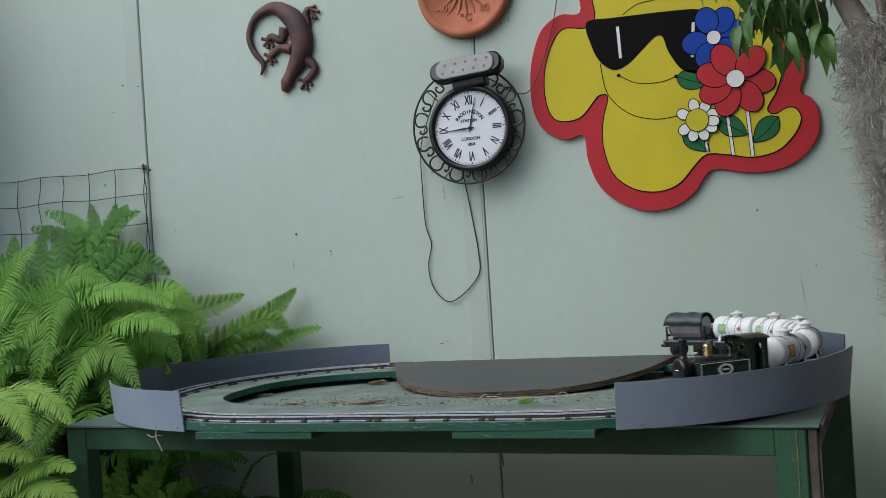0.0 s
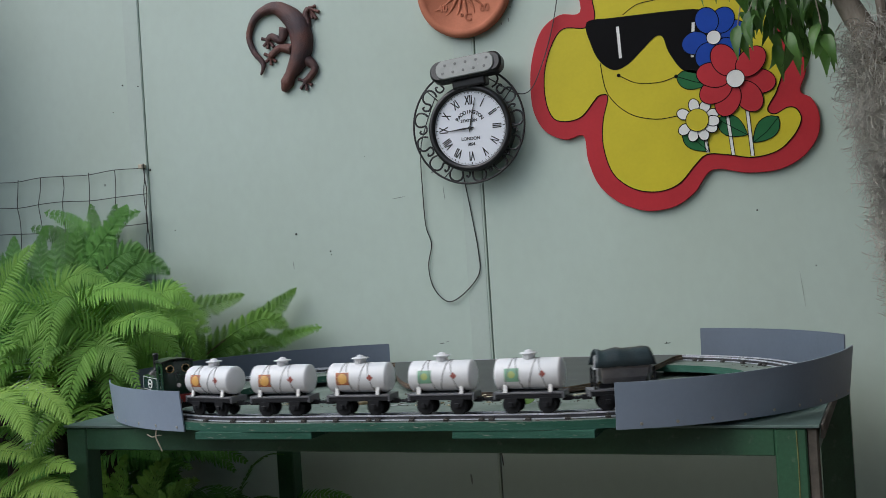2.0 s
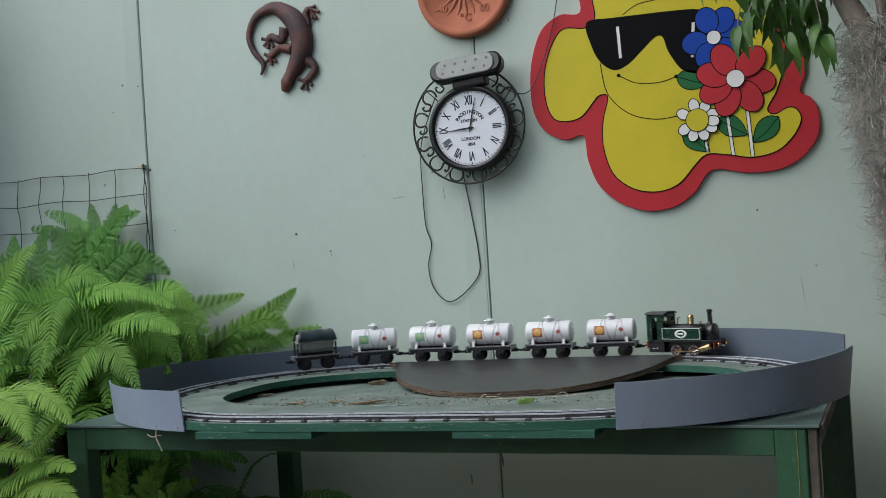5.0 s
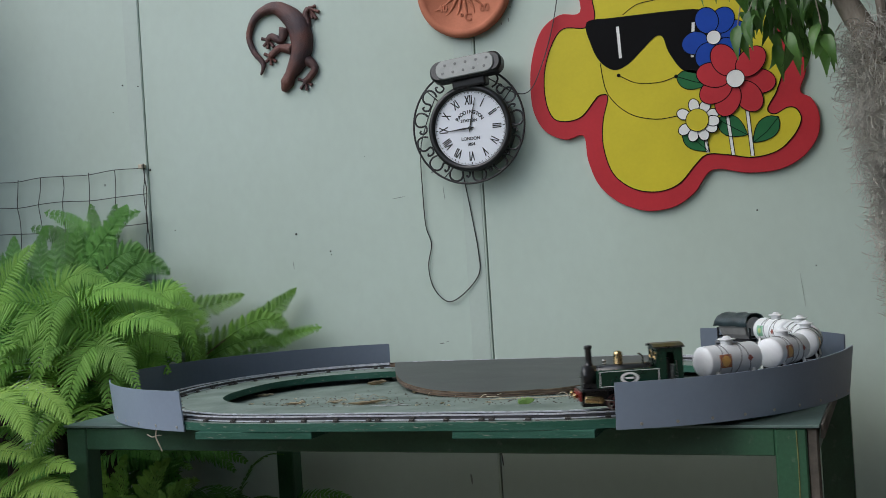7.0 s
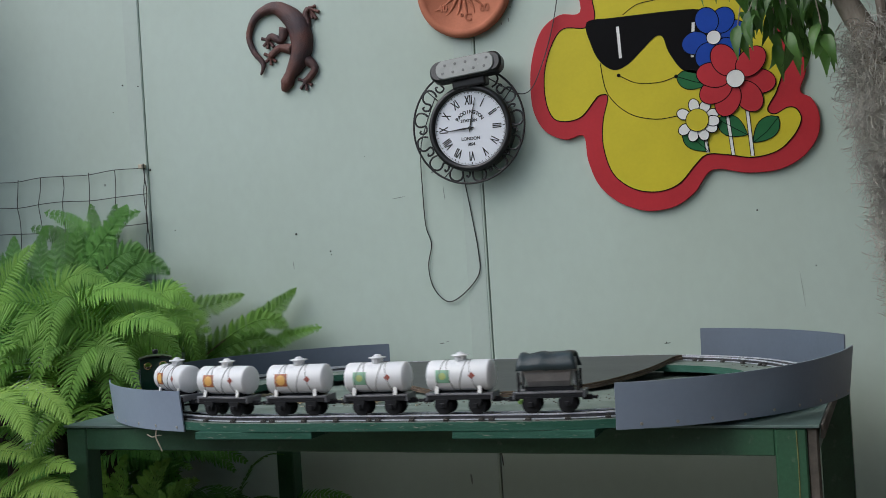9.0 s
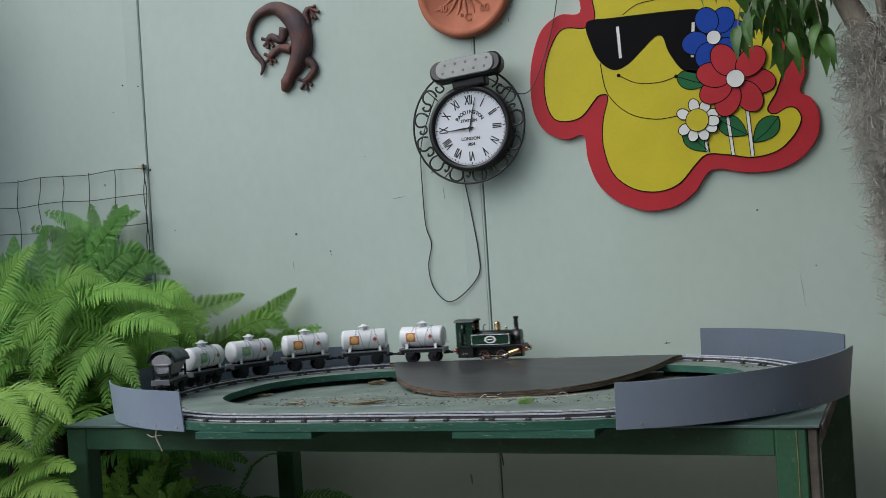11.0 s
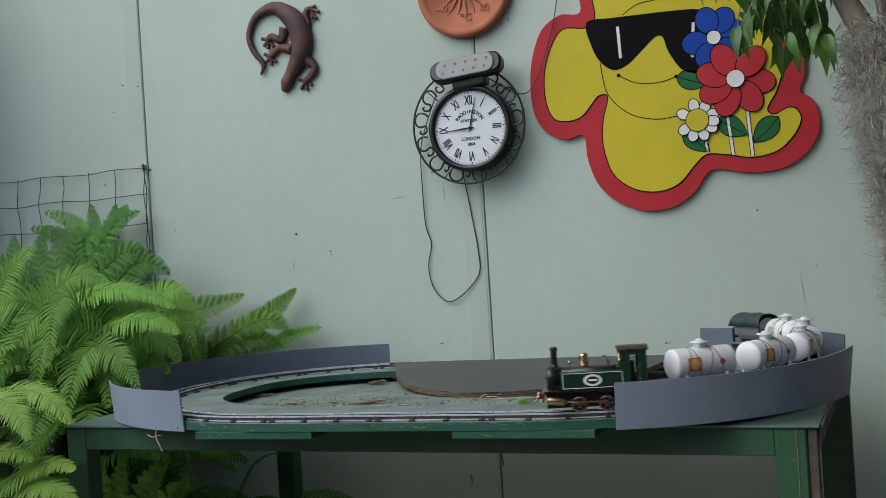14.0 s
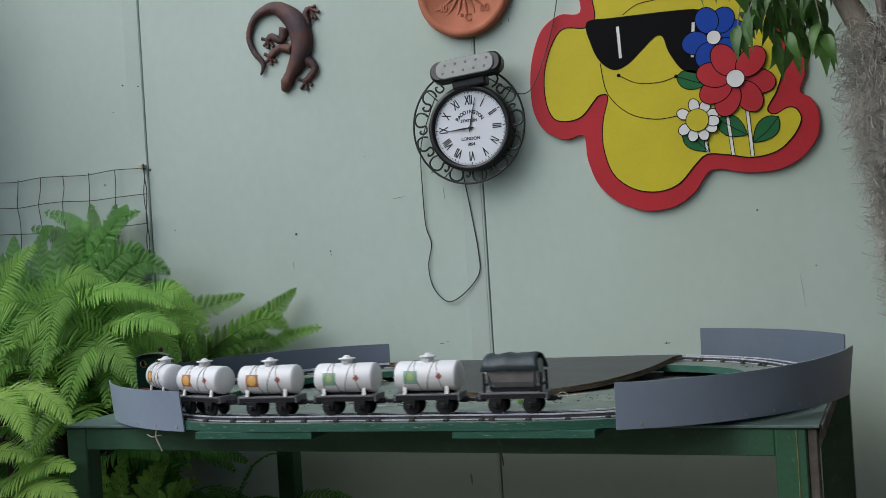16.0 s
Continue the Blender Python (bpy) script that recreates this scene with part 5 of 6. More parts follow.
# crumbs of soil and husk scattered over the boards
verts, faces = [], []
rnd = random.Random(55)
for k in range(1000):
    ring = rnd.random() < 0.4
    if ring:
        p, h = loop(rnd.uniform(0, LAP))
        o = Vector((-math.sin(h), math.cos(h), 0)) * rnd.choice((-1, 1)) * rnd.uniform(0.026, 0.06 if h else 0.06)
        x, y, z = p.x + o.x * (1 if o.dot(p) < 0 else 0.5), p.y + o.y * (1 if o.dot(p) < 0 else 0.5), RING_Z
    else:
        x, y, z = rnd.uniform(-0.52, 0.4), rnd.gauss(-0.03, 0.09), FLOOR_Z
        if y > 0.25 or y < -0.25:
            continue
    r = rnd.uniform(0.0007, 0.0024)
    a, e = rnd.uniform(0, 6.28), rnd.uniform(1.0, 2.6)
    b = len(verts)
    dx, dy = r * math.cos(a), r * math.sin(a)
    verts += [(x - dx * e, y - dy * e, z), (x + dy, y - dx, z), (x + dx * e, y + dy * e, z), (x - dy, y + dx, z), (x, y, z + r * 1.1)]
    faces += [(b, b + 1, b + 4), (b + 1, b + 2, b + 4), (b + 2, b + 3, b + 4), (b + 3, b, b + 4)]
tagged(mesh_part("crumbs", verts, faces, "bare_side", None), "brown crumbs of husk scattered on the boards", "crumbs", kind="stuff")


# ---- the train: origin on the rail tops, forward is +x ----
AXLES = []


def wheel_bm(r, width, y, spokes, m_side):
    bm = bmesh.new()
    m = pose(0, y, 0, 90 * m_side)
    lathe([(r * 0.72, -width / 2), (r * 0.9, -width / 2), (r * 0.9, width * 0.25), (r, width * 0.25), (r, width / 2), (r * 0.72, width / 2)], m, 28, bm)
    if spokes:
        bmesh.ops.delete(bm, geom=[f for f in bm.faces if len(f.verts) > 4], context="FACES")
        lathe([(r * 0.24, -width * 0.6), (r * 0.24, width * 0.5)], m, 12, bm)
        for k in range(spokes):
            a = 2 * math.pi * k / spokes
            d = Vector((math.cos(a), 0, math.sin(a)))
            c = Vector((0, y, 0))
            tube([c + d * r * 0.2, c + d * r * 0.8], r * 0.10, 5, bm=bm)
    return bm


def make_axle(parent, x, r, gauge, mat, spokes):
    axle = part("axle", tube([(0, -gauge, 0), (0, gauge, 0)], 0.0022, 8), "dark_plastic", parent)
    axle.location = (x, 0, r * 0.92)
    for s in (-1, 1):
        part("wheel", wheel_bm(r, 0.005, s * gauge, spokes, s), mat, axle)
        if spokes:
            y = s * (gauge + 0.0026)
            part("tyre", tube([(r * 0.84 * math.cos(2 * math.pi * k / 24), y, r * 0.84 * math.sin(2 * math.pi * k / 24)) for k in range(24)], 0.0013, 6, True), "silver", axle)
    AXLES.append((axle, x, r * 0.92))
    return axle


def make_chassis(t):
    part("deck", box(-0.0615, 0.0615, -0.0235, 0.0235, 0.0355, 0.0395, 0.0010), "grey_deck", t, "grey moulded deck")
    for s in (-1, 1):
        part("sole_bar", box(-0.0615, 0.0615, s * 0.0205 - 0.0022, s * 0.0205 + 0.0022, 0.0275, 0.0353, 0.0008), "dark_plastic", t)
        for x in (-0.033, 0.033):
            bm = slab([(-0.013, 0.0), (0.013, 0.0), (0.0075, -0.016), (-0.0075, -0.016)], pose(x, s * 0.0245 + 0.0015, 0.0295, 90), 0.003)
            part("axle_guard", bm, "dark_plastic", t)
            part("axle_box", box(x - 0.004, x + 0.004, s * 0.0275 - 0.002, s * 0.0275 + 0.002, 0.013, 0.022, 0.001), "dark_plastic", t)
    for s in (-1, 1):
        part("headstock", box(s * 0.0638 - 0.002, s * 0.0638 + 0.002, -0.0225, 0.0225, 0.0265, 0.0402, 0.001), "grey_deck", t)
        part("coupling", tube([(s * 0.0715, 0, 0.026), (s * 0.078, 0, 0.0255), (s * 0.083, 0, 0.0235), (s * 0.0840, 0, 0.0275)], 0.0028, 7), "dark_plastic", t)
        part("coupling_block", box(s * 0.058, s * 0.0765, -0.0055, 0.0055, 0.021, 0.030, 0.001), "dark_plastic", t)
    for x in (-0.033, 0.033):
        make_axle(t, x, 0.0175, 0.0165, "dark_plastic", 0)


TANK_Z, TANK_R = 0.0708, 0.0284


def tank_point(x, ang, r):
    return Vector((x, r * math.sin(ang), TANK_Z + r * math.cos(ang)))


def decal(t, x0, x1, a0, a1, side, mat, name, lift=0.0005, shape="box"):
    """A printed label that follows the tank's curve."""
    bm = bmesh.new()
    nx, na = 8, 8
    r = TANK_R + lift
    xc, ac = (x0 + x1) / 2, (a0 + a1) / 2
    grid = []
    for i in range(nx + 1):
        row = []
        for j in range(na + 1):
            u, v = 2 * i / nx - 1, 2 * j / na - 1
            if shape == "diamond":
                u, v = (u + v) / 2, (u - v) / 2
            elif shape == "disc":
                u, v = u * math.sqrt(1 - v * v / 2), v * math.sqrt(1 - u * u / 2)
            row.append(bm.verts.new(tank_point(xc + u * (x1 - x0) / 2, side * (ac + v * (a1 - a0) / 2), r)))
        grid.append(row)
    for i in range(nx):
        for j in range(na):
            bm.faces.new((grid[i][j], grid[i + 1][j], grid[i + 1][j + 1], grid[i][j + 1]))
    return part(name, bm, mat, t)


def make_tanker(kind):
    col = ("orange-red", "orange and yellow") if kind == "orange" else ("green", "green")
    t = thing("tank_wagon", pose(0, 0, 0), f"white toy tank wagon with {col[1]} panel and red diamond", "tank wagon", "tank wagons of the train")
    make_chassis(t)
    L_ = 0.0655
    prof = [(0, -L_), (0.010, -L_ + 0.0006), (0.018, -L_ + 0.0022), (0.0235, -L_ + 0.0045), (0.0258, -L_ + 0.0064), (0.0266, -L_ + 0.0078), (TANK_R, -L_ + 0.009), (TANK_R, L_ - 0.009), (0.0266, L_ - 0.0078), (0.0258, L_ - 0.0064), (0.0235, L_ - 0.0045), (0.018, L_ - 0.0022), (0.010, L_ - 0.0006), (0, L_)]
    prof = [(r * TANK_R / 0.0268 if r < TANK_R else r, h) for r, h in prof]
    part("tank", lathe(prof, pose(0, 0, TANK_Z, 0, 90), 40), "tank", t, "glossy white tank", True)
    z = TANK_Z + TANK_R
    part("dome", lathe([(0.0115, -0.006), (0.0110, 0.0055), (0.0112, 0.0068), (0.0160, 0.0078), (0.0168, 0.0088), (0.0160, 0.0098), (0.0090, 0.0108), (0.0072, 0.0118), (0.0060, 0.0140), (0.003, 0.0150), (0, 0.0152)], pose(0, 0, z), 28), "tank", t, "", True)
    for x in (-0.042, 0.042):
        for s in (-1, 1):
            part("saddle_leg", box(-0.0036, 0.0036, -0.0018, 0.0018, -0.001, 0.019, 0.0006), "white", t).matrix_basis = pose(x, s * 0.0235, 0.0395, s * 12, 0)
        part("saddle", box(x - 0.004, x + 0.004, -0.02, 0.02, 0.0395, 0.0485, 0.001), "dark_plastic", t)
    part("centre_bearer", box(-0.05, 0.05, -0.006, 0.006, 0.0395, 0.046, 0.001), "dark_plastic", t)
    for c in (-0.018, 0.026):
        for lean in (-1, 1):
            pts = []
            for k in range(32):
                a = 2 * math.pi * k / 32
                drop = 1 - math.cos(a)
                pts.append(tank_point(c + lean * (0.0025 + 0.0075 * drop), a, TANK_R + 0.0004))
            part("strap", tube(pts, 0.0007, 5, True), "cord", t, "thin grey cord strap")
    for side, fw in ((1, 1), (-1, -1)):
        x0, x1 = sorted((fw * 0.014, fw * 0.041))
        d0, d1 = sorted((fw * -0.036, fw * -0.023))
        if kind == "orange":
            decal(t, x0, x1, 1.12, 1.98, side, "orange", "panel", 0.0005)
            decal(t, x0 + 0.0035, x1 - 0.0035, 1.2, 1.9, side, "amber", "emblem", 0.0009, "disc")
        else:
            decal(t, x0, x1, 1.12, 1.98, side, "green_print", "panel", 0.0005)
            decal(t, x0 + 0.007, x1 - 0.007, 1.3, 1.75, side, "lime_print", "emblem", 0.0009, "disc")
        decal(t, d0, d1, 1.27, 1.75, side, "red_print", "warning_diamond", 0.0006, "diamond")
    return t


def make_skip():
    t = thing("tipper_wagon", pose(0, 0, 0), "toy tipper wagon with a dark oilcloth cover", "wagon")
    make_chassis(t)
    out = [(-0.008, 0.047), (0.008, 0.047), (0.019, 0.058), (0.0255, 0.072), (0.027, 0.086), (-0.027, 0.086), (-0.0255, 0.072), (-0.019, 0.058)]
    body = slab(out, pose(-0.046, 0, 0, 90, 0, 90), 0.092, bevel=0.001)
    for v in body.verts:
        v.co.x *= 0.82 + 0.18 * (v.co.z - 0.047) / 0.039
    part("skip", body, "skip", t, "grey brown skip body")
    for s in (-1, 1):
        arch = [(0.0235 * math.cos(math.pi * k / 12), 0.081 + 0.018 * math.sin(math.pi * k / 12)) for k in range(13)]
        part("end_plate", slab([(-0.006, 0.048), (0.006, 0.048), (0.019, 0.063)] + arch + [(-0.019, 0.063)], pose(s * 0.0475 - 0.001, 0, 0, 90, 0, 90), 0.002), "skip_end", t, "pale grey end plate")
        part("end_rail", box(s * 0.0505 - 0.0015, s * 0.0505 + 0.0015, -0.017, 0.017, 0.072, 0.0765, 0.0008), "skip_end", t)
        for y in (-0.021, 0.021):
            part("post", box(s * 0.0535 - 0.0022, s * 0.0535 + 0.0022, y - 0.0025, y + 0.0025, 0.0395, 0.075, 0.0008), "dark_plastic", t)
        part("cross_bar", box(s * 0.0535 - 0.0016, s * 0.0535 + 0.0016, -0.024, 0.024, 0.05, 0.055, 0.0008), "dark_plastic", t)
    bm = bmesh.new()
    rows = []
    rnd = random.Random(4)
    prof = [(-0.0345, 0.079), (-0.0315, 0.092), (-0.0235, 0.1025), (-0.009, 0.1085), (0.009, 0.1085), (0.0235, 0.1025), (0.0315, 0.092), (0.0345, 0.079)]
    for i in range(15):
        x = -0.0545 + 0.109 * i / 14
        sag = 0.0009 * math.sin(i * 0.9) + rnd.uniform(-0.0008, 0.0008)
        rows.append([bm.verts.new((x * (1 - 0.10 * (z - 0.083) / 0.026), y + rnd.uniform(-0.0007, 0.0007), z + sag * (0.4 + (z - 0.078) / 0.03) + rnd.uniform(-0.0006, 0.0006))) for y, z in prof])
    for a, b in zip(rows, rows[1:]):
        for j in range(len(prof) - 1):
            bm.faces.new((a[j], a[j + 1], b[j + 1], b[j]))
    bmesh.ops.recalc_face_normals(bm, faces=bm.faces[:])
    bmesh.ops.solidify(bm, geom=bm.faces[:], thickness=0.0016)
    part("cover", bm, "tarp", t, "creased dark green oilcloth cover", True)
    part("centre_bearer", box(-0.045, 0.045, -0.008, 0.008, 0.0395, 0.047, 0.001), "dark_plastic", t)
    return t


RODS, CYLINDERS = [], []


def make_loco():
    t = thing("toy_locomotive", pose(0, 0, 0), "dark green toy steam locomotive with brass fittings", "locomotive")
    part("footplate", box(-0.092, 0.080, -0.033, 0.033, 0.0415, 0.0455, 0.0008), "loco_black", t)
    part("frame", box(-0.088, 0.076, -0.011, 0.011, 0.008, 0.0374, 0.001), "loco_black", t)
    part("skirt", box(-0.092, -0.05, -0.029, 0.029, 0.010, 0.0374, 0.001), "loco_black", t)
    part("boiler", lathe([(0.0, 0), (0.0185, 0.0), (0.0195, 0.002), (0.0195, 0.118)], pose(-0.045, 0, 0.0655, 0, 90), 32), "loco_black", t, "", True)
    part("smokebox", lathe([(0.0205, 0), (0.0205, 0.021), (0.0195, 0.0225), (0.016, 0.0235), (0.004, 0.025), (0, 0.025)], pose(0.050, 0, 0.0655, 0, 90), 32), "loco_black", t, "", True)
    part("smokebox_door_handle", tube([(0.0755, -0.006, 0.0655), (0.0775, 0, 0.0655), (0.0755, 0.006, 0.0655)], 0.0009, 6), "silver", t)
    part("saddle", box(0.051, 0.074, -0.017, 0.017, 0.0455, 0.056, 0.001), "loco_black", t)
    for s in (-1, 1):
        tank = part("side_tank", box(-0.056, 0.052, s * 0.0265 - 0.0065, s * 0.0265 + 0.0065, 0.0462, 0.0775, 0.0015, seg=2), "loco_green", t)
        y = s * 0.0333
        for x0, x1, z0, z1 in ((-0.052, 0.048, 0.0746, 0.0757), (-0.052, 0.048, 0.0482, 0.0493), (-0.052, -0.0509, 0.0494, 0.0745), (0.0469, 0.048, 0.0494, 0.0745)):
            part("lining", box(x0, x1, y - 0.0003, y + 0.0003, z0, z1), "white", tank)
        m = pose(-0.002, s * 0.0331, 0.062, -90 * s)
        part("name_plate", lathe([(0.0130, 0), (0.0130, 0.0006), (0.0, 0.0006)], m @ Matrix.Diagonal((1.2, 0.8, 1, 1)), 28), "white", tank, "white oval name plate")
        part("plate_field", lathe([(0.0085, 0), (0.0085, 0.0003), (0.0, 0.0003)], m @ pose(0, 0, 0.0007) @ Matrix.Diagonal((1.2, 0.8, 1, 1)), 28), "loco_green", tank)
        part("plate_bar", box(-0.009, 0.005, s * 0.0344 - 0.0002, s * 0.0344 + 0.0002, 0.0605, 0.0638), "white", tank)
    part("chimney", lathe([(0.0085, 0), (0.0068, 0.003), (0.0056, 0.007), (0.0054, 0.030), (0.0068, 0.0315), (0.0068, 0.036), (0.0058, 0.0375), (0.0045, 0.0375), (0.0045, 0.028), (0, 0.028)], pose(0.060, 0, 0.0835), 20), "loco_black", t, "", True)
    part("steam_dome", lathe([(0.0085, 0), (0.0078, 0.002), (0.0076, 0.019), (0.0068, 0.0225), (0.0045, 0.0245), (0, 0.0252)], pose(0.010, 0, 0.0835), 24), "brass", t, "polished brass dome", True)
    part("safety_valve", lathe([(0.0038, 0), (0.0025, 0.003), (0.0025, 0.006), (0.0036, 0.007), (0.0025, 0.010), (0, 0.011)], pose(0.034, 0, 0.084), 14), "silver", t, "", True)
    part("whistle", tube([(-0.030, 0.008, 0.083), (-0.030, 0.008, 0.096), (-0.026, 0.008, 0.101), (-0.022, 0.008, 0.1015)], 0.0017, 8), "silver", t)
    # cab: side sheets with a doorway, front and rear sheets with round windows
    for s in (-1, 1):
        y = s * 0.0322
        cab = part("cab_side", box(-0.0655, -0.0485, y - 0.0008, y + 0.0008, 0.0456, 0.1125, 0.0003), "loco_green", t)
        part("cab_rear_strip", box(-0.093, -0.0785, y - 0.0008, y + 0.0008, 0.0456, 0.1125, 0.0003), "loco_green", t)
        part("cab_header", box(-0.0784, -0.0656, y - 0.0008, y + 0.0008, 0.104, 0.1125, 0.0003), "loco_green", t)
        part("hand_rail", tube([(-0.081, y + s * 0.003, 0.055), (-0.081, y + s * 0.003, 0.088)], 0.0008, 6), "silver", t)
        part("cab_step", box(-0.078, -0.062, s * 0.034 - 0.004, s * 0.034 + 0.004, 0.020, 0.022, 0.0004), "silver", t)
    for x, nm in ((-0.0492, "cab_front"), (-0.0925, "cab_rear")):
        bm = bmesh.new()
        hw, z0, z1 = 0.0313, 0.0456, 0.1135
        for s in (-1, 1):
            cy, cz, r = s * 0.0165, 0.098, 0.0075
            n = 24
            hole = [Vector((x, cy + r * math.cos(2 * math.pi * k / n), cz + r * math.sin(2 * math.pi * k / n))) for k in range(n)]
            rim = []
            for k in range(n):
                a = 2 * math.pi * k / n
                c, d = math.cos(a), math.sin(a)
                m_ = max(abs(c), abs(d))
                yy, zz = c / m_, d / m_
                ya = (hw if s > 0 else 0.0) if yy > 0 else (0.0 if s > 0 else -hw)
                rim.append(Vector((x, cy + (ya - cy) * abs(yy), cz + ((z1 - cz) if zz > 0 else (0.085 - cz)) * abs(zz))))
            hv, rv = [bm.verts.new(v) for v in hole], [bm.verts.new(v) for v in rim]
            for k in range(n):
                bm.faces.new((hv[k], hv[(k + 1) % n], rv[(k + 1) % n], rv[k]))
        bm.faces.new([bm.verts.new(v) for v in ((x, -hw, z0), (x, hw, z0), (x, hw, 0.085), (x, -hw, 0.085))])
        bmesh.ops.solidify(bm, geom=bm.faces[:], thickness=0.0012)
        sheet = part(nm, bm, "loco_green", t)
        for s in (-1, 1):
            pts = [(x, s * 0.0165 + 0.0077 * math.cos(2 * math.pi * k / 20), 0.098 + 0.0077 * math.sin(2 * math.pi * k / 20)) for k in range(20)]
            part("window_ring", tube(pts, 0.0009, 6, True), "brass", sheet)
    roof = [(-0.0365, 0.112), (-0.034, 0.1145), (-0.018, 0.1185), (0, 0.1195), (0.018, 0.1185), (0.034, 0.1145), (0.0365, 0.112), (0.034, 0.1118), (0.018, 0.1162), (0, 0.1172), (-0.018, 0.1162), (-0.034, 0.1118)]
    part("cab_roof", slab(roof, pose(-0.0965, 0, 0, 90, 0, 90), 0.052), "loco_black", t)
    # backhead deepened into a black block so the cab looks dark inside
    part("backhead", box(-0.0735, -0.0512, -0.021, 0.021, 0.0457, 0.092, 0.002), "loco_black", t)
    part("bunker", box(-0.0915, -0.0805, -0.030, 0.030, 0.0457, 0.078, 0.001), "loco_green", t)
    part("bunker_plate", lathe([(0.0045, 0), (0.0045, 0.0005), (0, 0.0005)], pose(-0.0939, 0, 0.062, 0, -90), 20), "silver", t)
    for x, s in ((0.0815, 1), (-0.0935, -1)):
        beam = part("buffer_beam", box(x - 0.0018, x + 0.0018, -0.032, 0.032, 0.021, 0.038, 0.0006), "red", t, "red buffer beam")
        for y in (-0.02, 0.02):
            part("buffer", lathe([(0.003, 0), (0.003, 0.005), (0.0058, 0.0055), (0.0058, 0.0075), (0.004, 0.009), (0, 0.0092)], pose(x + s * 0.0016, y, 0.030, 0, 90 * s), 18), "brass", beam, "brass buffer", True)
        part("coupling_hook", tube([(x + s * 0.002, 0, 0.027), (x + s * 0.010, 0, 0.0265), (x + s * 0.0145, 0, 0.024), (x + s * 0.0155, 0, 0.030)], 0.0014, 6), "silver", t)
    for s in (-1, 1):
        cyl = part("cylinder", lathe([(0.0, -0.0155), (0.0068, -0.0155), (0.0072, -0.0145), (0.0072, 0.0135), (0.0066, 0.0155), (0.003, 0.0155), (0.003, 0.0195), (0, 0.0195)], pose(0, 0, 0, 0, -90), 22), "brass", t, "brass cylinder", True)
        rod = part("piston_rod", tube([(0, 0, 0), (0.030, 0, 0)], 0.0013, 8), "silver", t)
        CYLINDERS.append((cyl, rod, s))
        part("cylinder_block", box(0.052, 0.074, s * 0.024 - 0.006, s * 0.024 + 0.003, 0.017, 0.041, 0.001), "loco_black", t)
        rod = part("coupling_rod", box(-0.029, 0.027, s * 0.0262 - 0.001, s * 0.0262 + 0.001, -0.0016, 0.0016, 0.0005), "brass", t, "thin brass coupling rod")
        RODS.append((rod, s))
    low = ("frame", "cylinder", "piston", "coupling_rod", "buffer", "coupling_hook", "cab_step", "skirt")
    for o in t.children:
        if not o.name.startswith(low):
            o.location.z -= 0.005 if o.name.startswith("cab") else 0.004
    # the upper works are a little longer than the wheelbase suggests
    for o in t.children_recursive:
        if not o.name.startswith(("cylinder.", "piston", "coupling_rod")) and o.name != "cylinder":
            o.data.transform(Matrix.Diagonal((1.065, 1, 1, 1)))
    for x in (0.023, -0.026):
        make_axle(t, x, 0.0152, 0.0165, "wheel_red", 6)
    return t


loco = make_loco()
tanker = make_tanker("orange")
green_tanker = make_tanker("green")
skip = make_skip()
first_axle = {o: (x, z) for o, x, z in AXLES}


def twin(ob):
    c = copy_thing(ob, pose(0, 0, 0))
    for a, b in zip([o for o in ob.children_recursive], [o for o in c.children_recursive]):
        if a in first_axle:
            AXLES.append((b, *first_axle[a]))
    return c


TRAIN = [(loco, 0.2105, 0.049), (tanker, 0.003, 0.066), (twin(tanker), -0.165, 0.066), (twin(tanker), -0.333, 0.066), (green_tanker, -0.501, 0.066), (twin(green_tanker), -0.669, 0.066), (skip, -0.837, 0.066)]

# way of the first tank wagon along the loop: seconds, metres
WAY = [(0, -0.8355), (0.4, -0.594), (1, -0.228), (1.5, 0.067), (2, 0.39), (2.5, 0.710), (3, 1.0175), (3.5, 1.3255), (4, 1.6475), (4.2, 1.7745),
       (6.3, 3.076), (6.8, 3.386), (7, 3.4985), (7.5, 3.7715), (8, 4.0665), (8.5, 4.3555), (9, 4.682), (9.2, 4.812), (11.3, 6.0805), (11.5, 6.2115),
       (12, 6.533), (12.5, 6.829), (13, 7.141), (13.3, 7.311), (13.7, 7.545), (14.1, 7.777), (14.5, 7.997), (14.9, 8.2215), (15.5, 8.5815), (16, 8.906)]
# the couplings close up a little in the bend beside the tree
BUNCH = 0.09


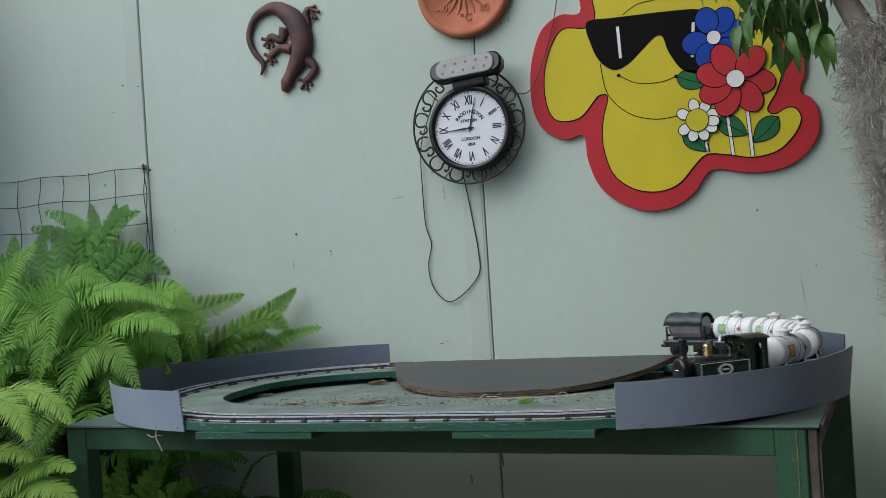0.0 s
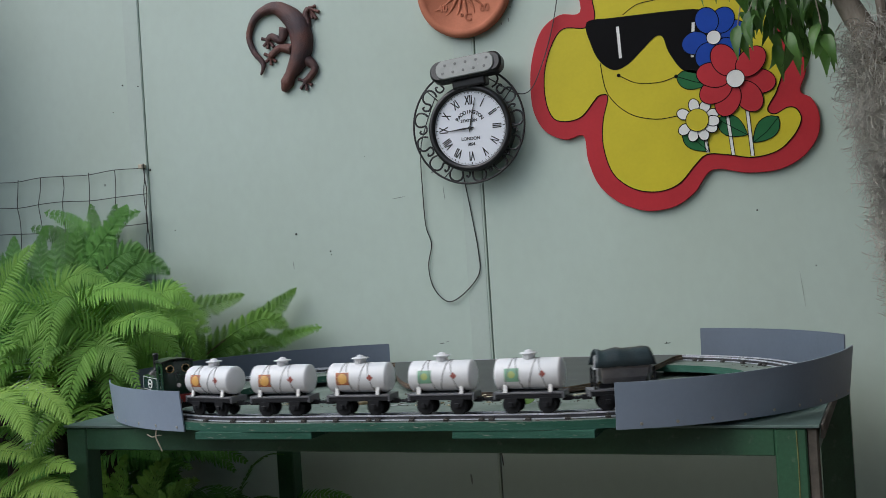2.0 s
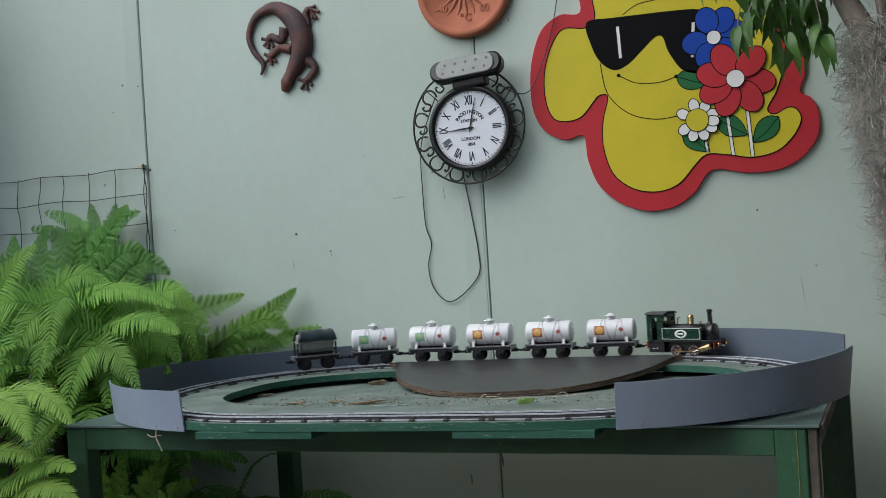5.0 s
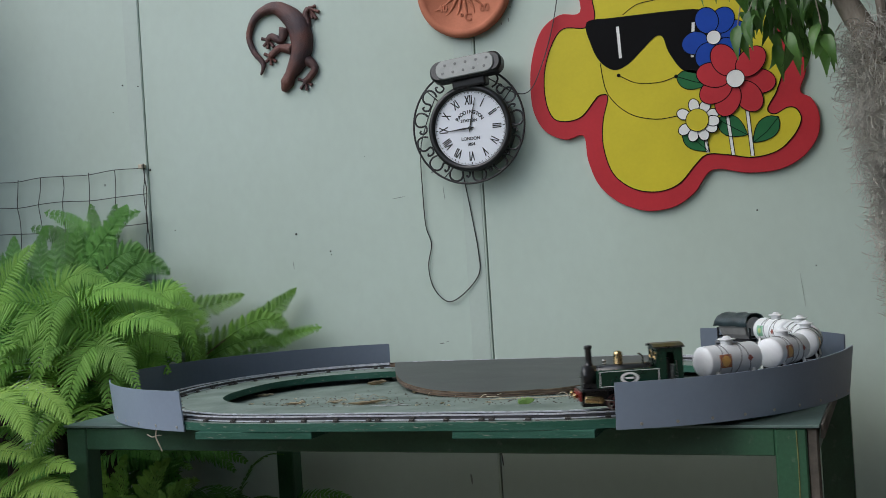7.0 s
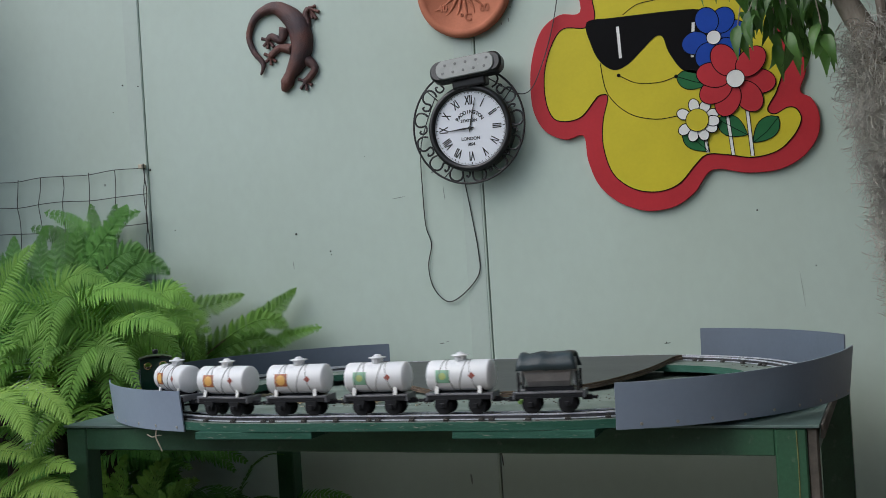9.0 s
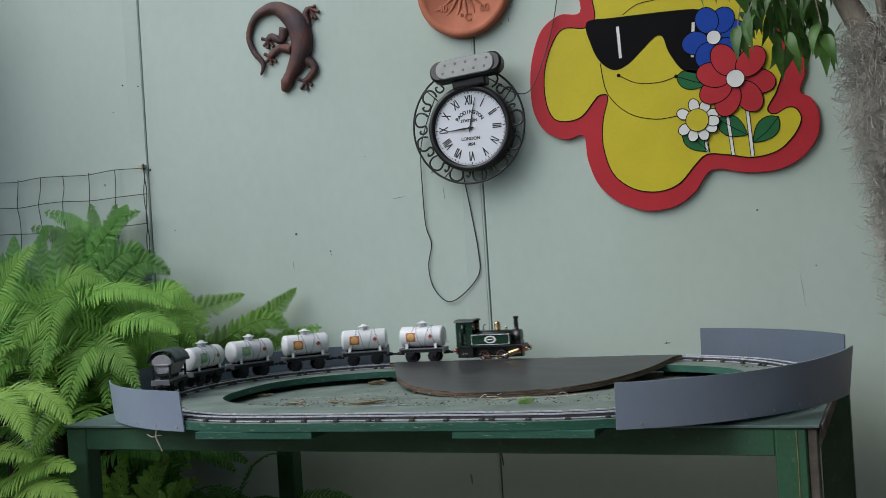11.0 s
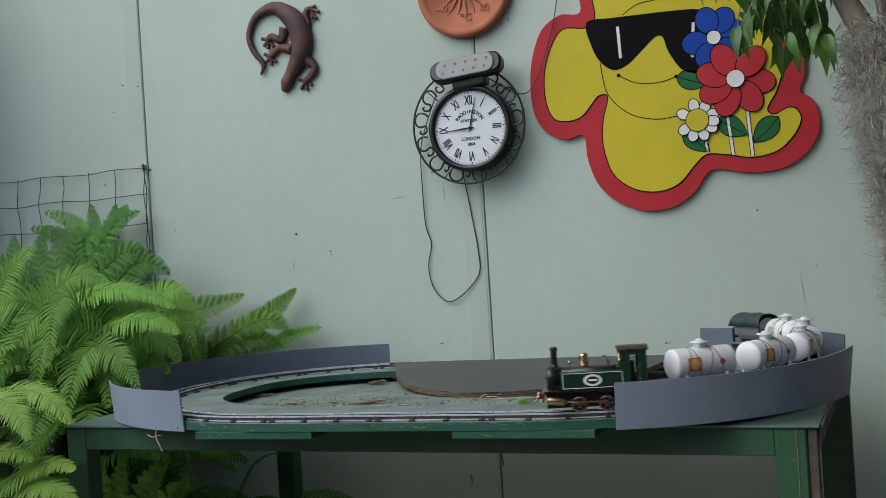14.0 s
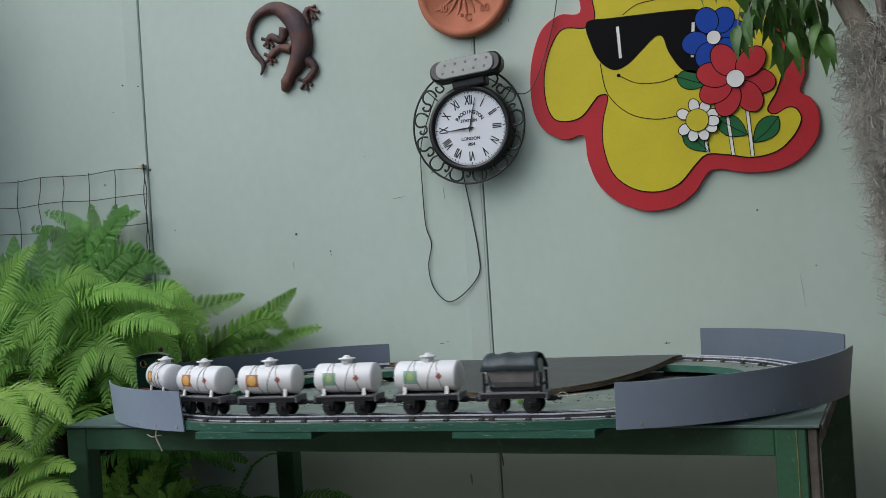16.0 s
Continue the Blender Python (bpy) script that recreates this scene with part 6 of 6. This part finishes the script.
def along(u):
    """Way of a vehicle to its place on the loop."""
    lap = LAP + BUNCH
    r = u % lap
    x = min(max((r - 2.40) / 0.80, 0.0), 1.0)
    return r - BUNCH * x * x * (3 - 2 * x)


def way(t):
    """Smooth advance between the known times."""
    n = len(WAY)
    i = max(k for k in range(n - 1) if WAY[k][0] <= t + 1e-9)

    def slope(k):
        a, b = WAY[max(k - 1, 0)], WAY[min(k + 1, n - 1)]
        return (b[1] - a[1]) / (b[0] - a[0])
    (t0, a), (t1, b) = WAY[i], WAY[i + 1]
    h = t1 - t0
    u = (t - t0) / h
    return a * (1 + 2 * u) * (1 - u) ** 2 + slope(i) * h * u * (1 - u) ** 2 + b * u * u * (3 - 2 * u) + slope(i + 1) * h * u * u * (u - 1)


def motions():
    times = [k / 15 for k in range(241)]
    fine = [k / 30 for k in range(481)]
    for ob, ahead, base in TRAIN:
        rows = []
        for t in times:
            s = way(t) + ahead
            s = along(s)
            a, b = loop(s - base / 2)[0], loop(s + base / 2)[0]
            d = b - a
            mid = (a + b) / 2
            rows.append((t, pose(mid.x, mid.y, RAIL_Z, 0, 0, math.degrees(math.atan2(d.y, d.x)))))
        walk(ob, rows)
    for axle, x, z in AXLES:
        walk(axle, [(t, pose(x, 0, z, 0, math.degrees(way(t) / (z / 0.92)), 0)) for t in fine])
    for rod, side in RODS:
        rows = []
        for t in fine:
            a = way(t) / 0.0152 + (0 if side > 0 else math.pi / 2)
            rows.append((t, pose(0.006 * math.cos(a) - 0.001, 0, 0.014 - 0.006 * math.sin(a))))
        walk(rod, rows)
    # the cylinders rock on their pivots and follow the crank pins
    for cyl, rod, side in CYLINDERS:
        rocking, sliding = [], []
        for t in fine:
            a = way(t) / 0.0152 + (0 if side > 0 else math.pi / 2)
            px, pz = 0.023 + 0.006 * math.cos(a), 0.014 - 0.006 * math.sin(a)
            turn = math.degrees(math.atan2(pz - 0.0235, 0.064 - px))
            rocking.append((t, pose(0.064, side * 0.0335, 0.0235, 0, turn, 0)))
            sliding.append((t, pose(px, side * 0.0300, pz, 0, turn, 0)))
        walk(cyl, rocking)
        walk(rod, sliding)


motions()
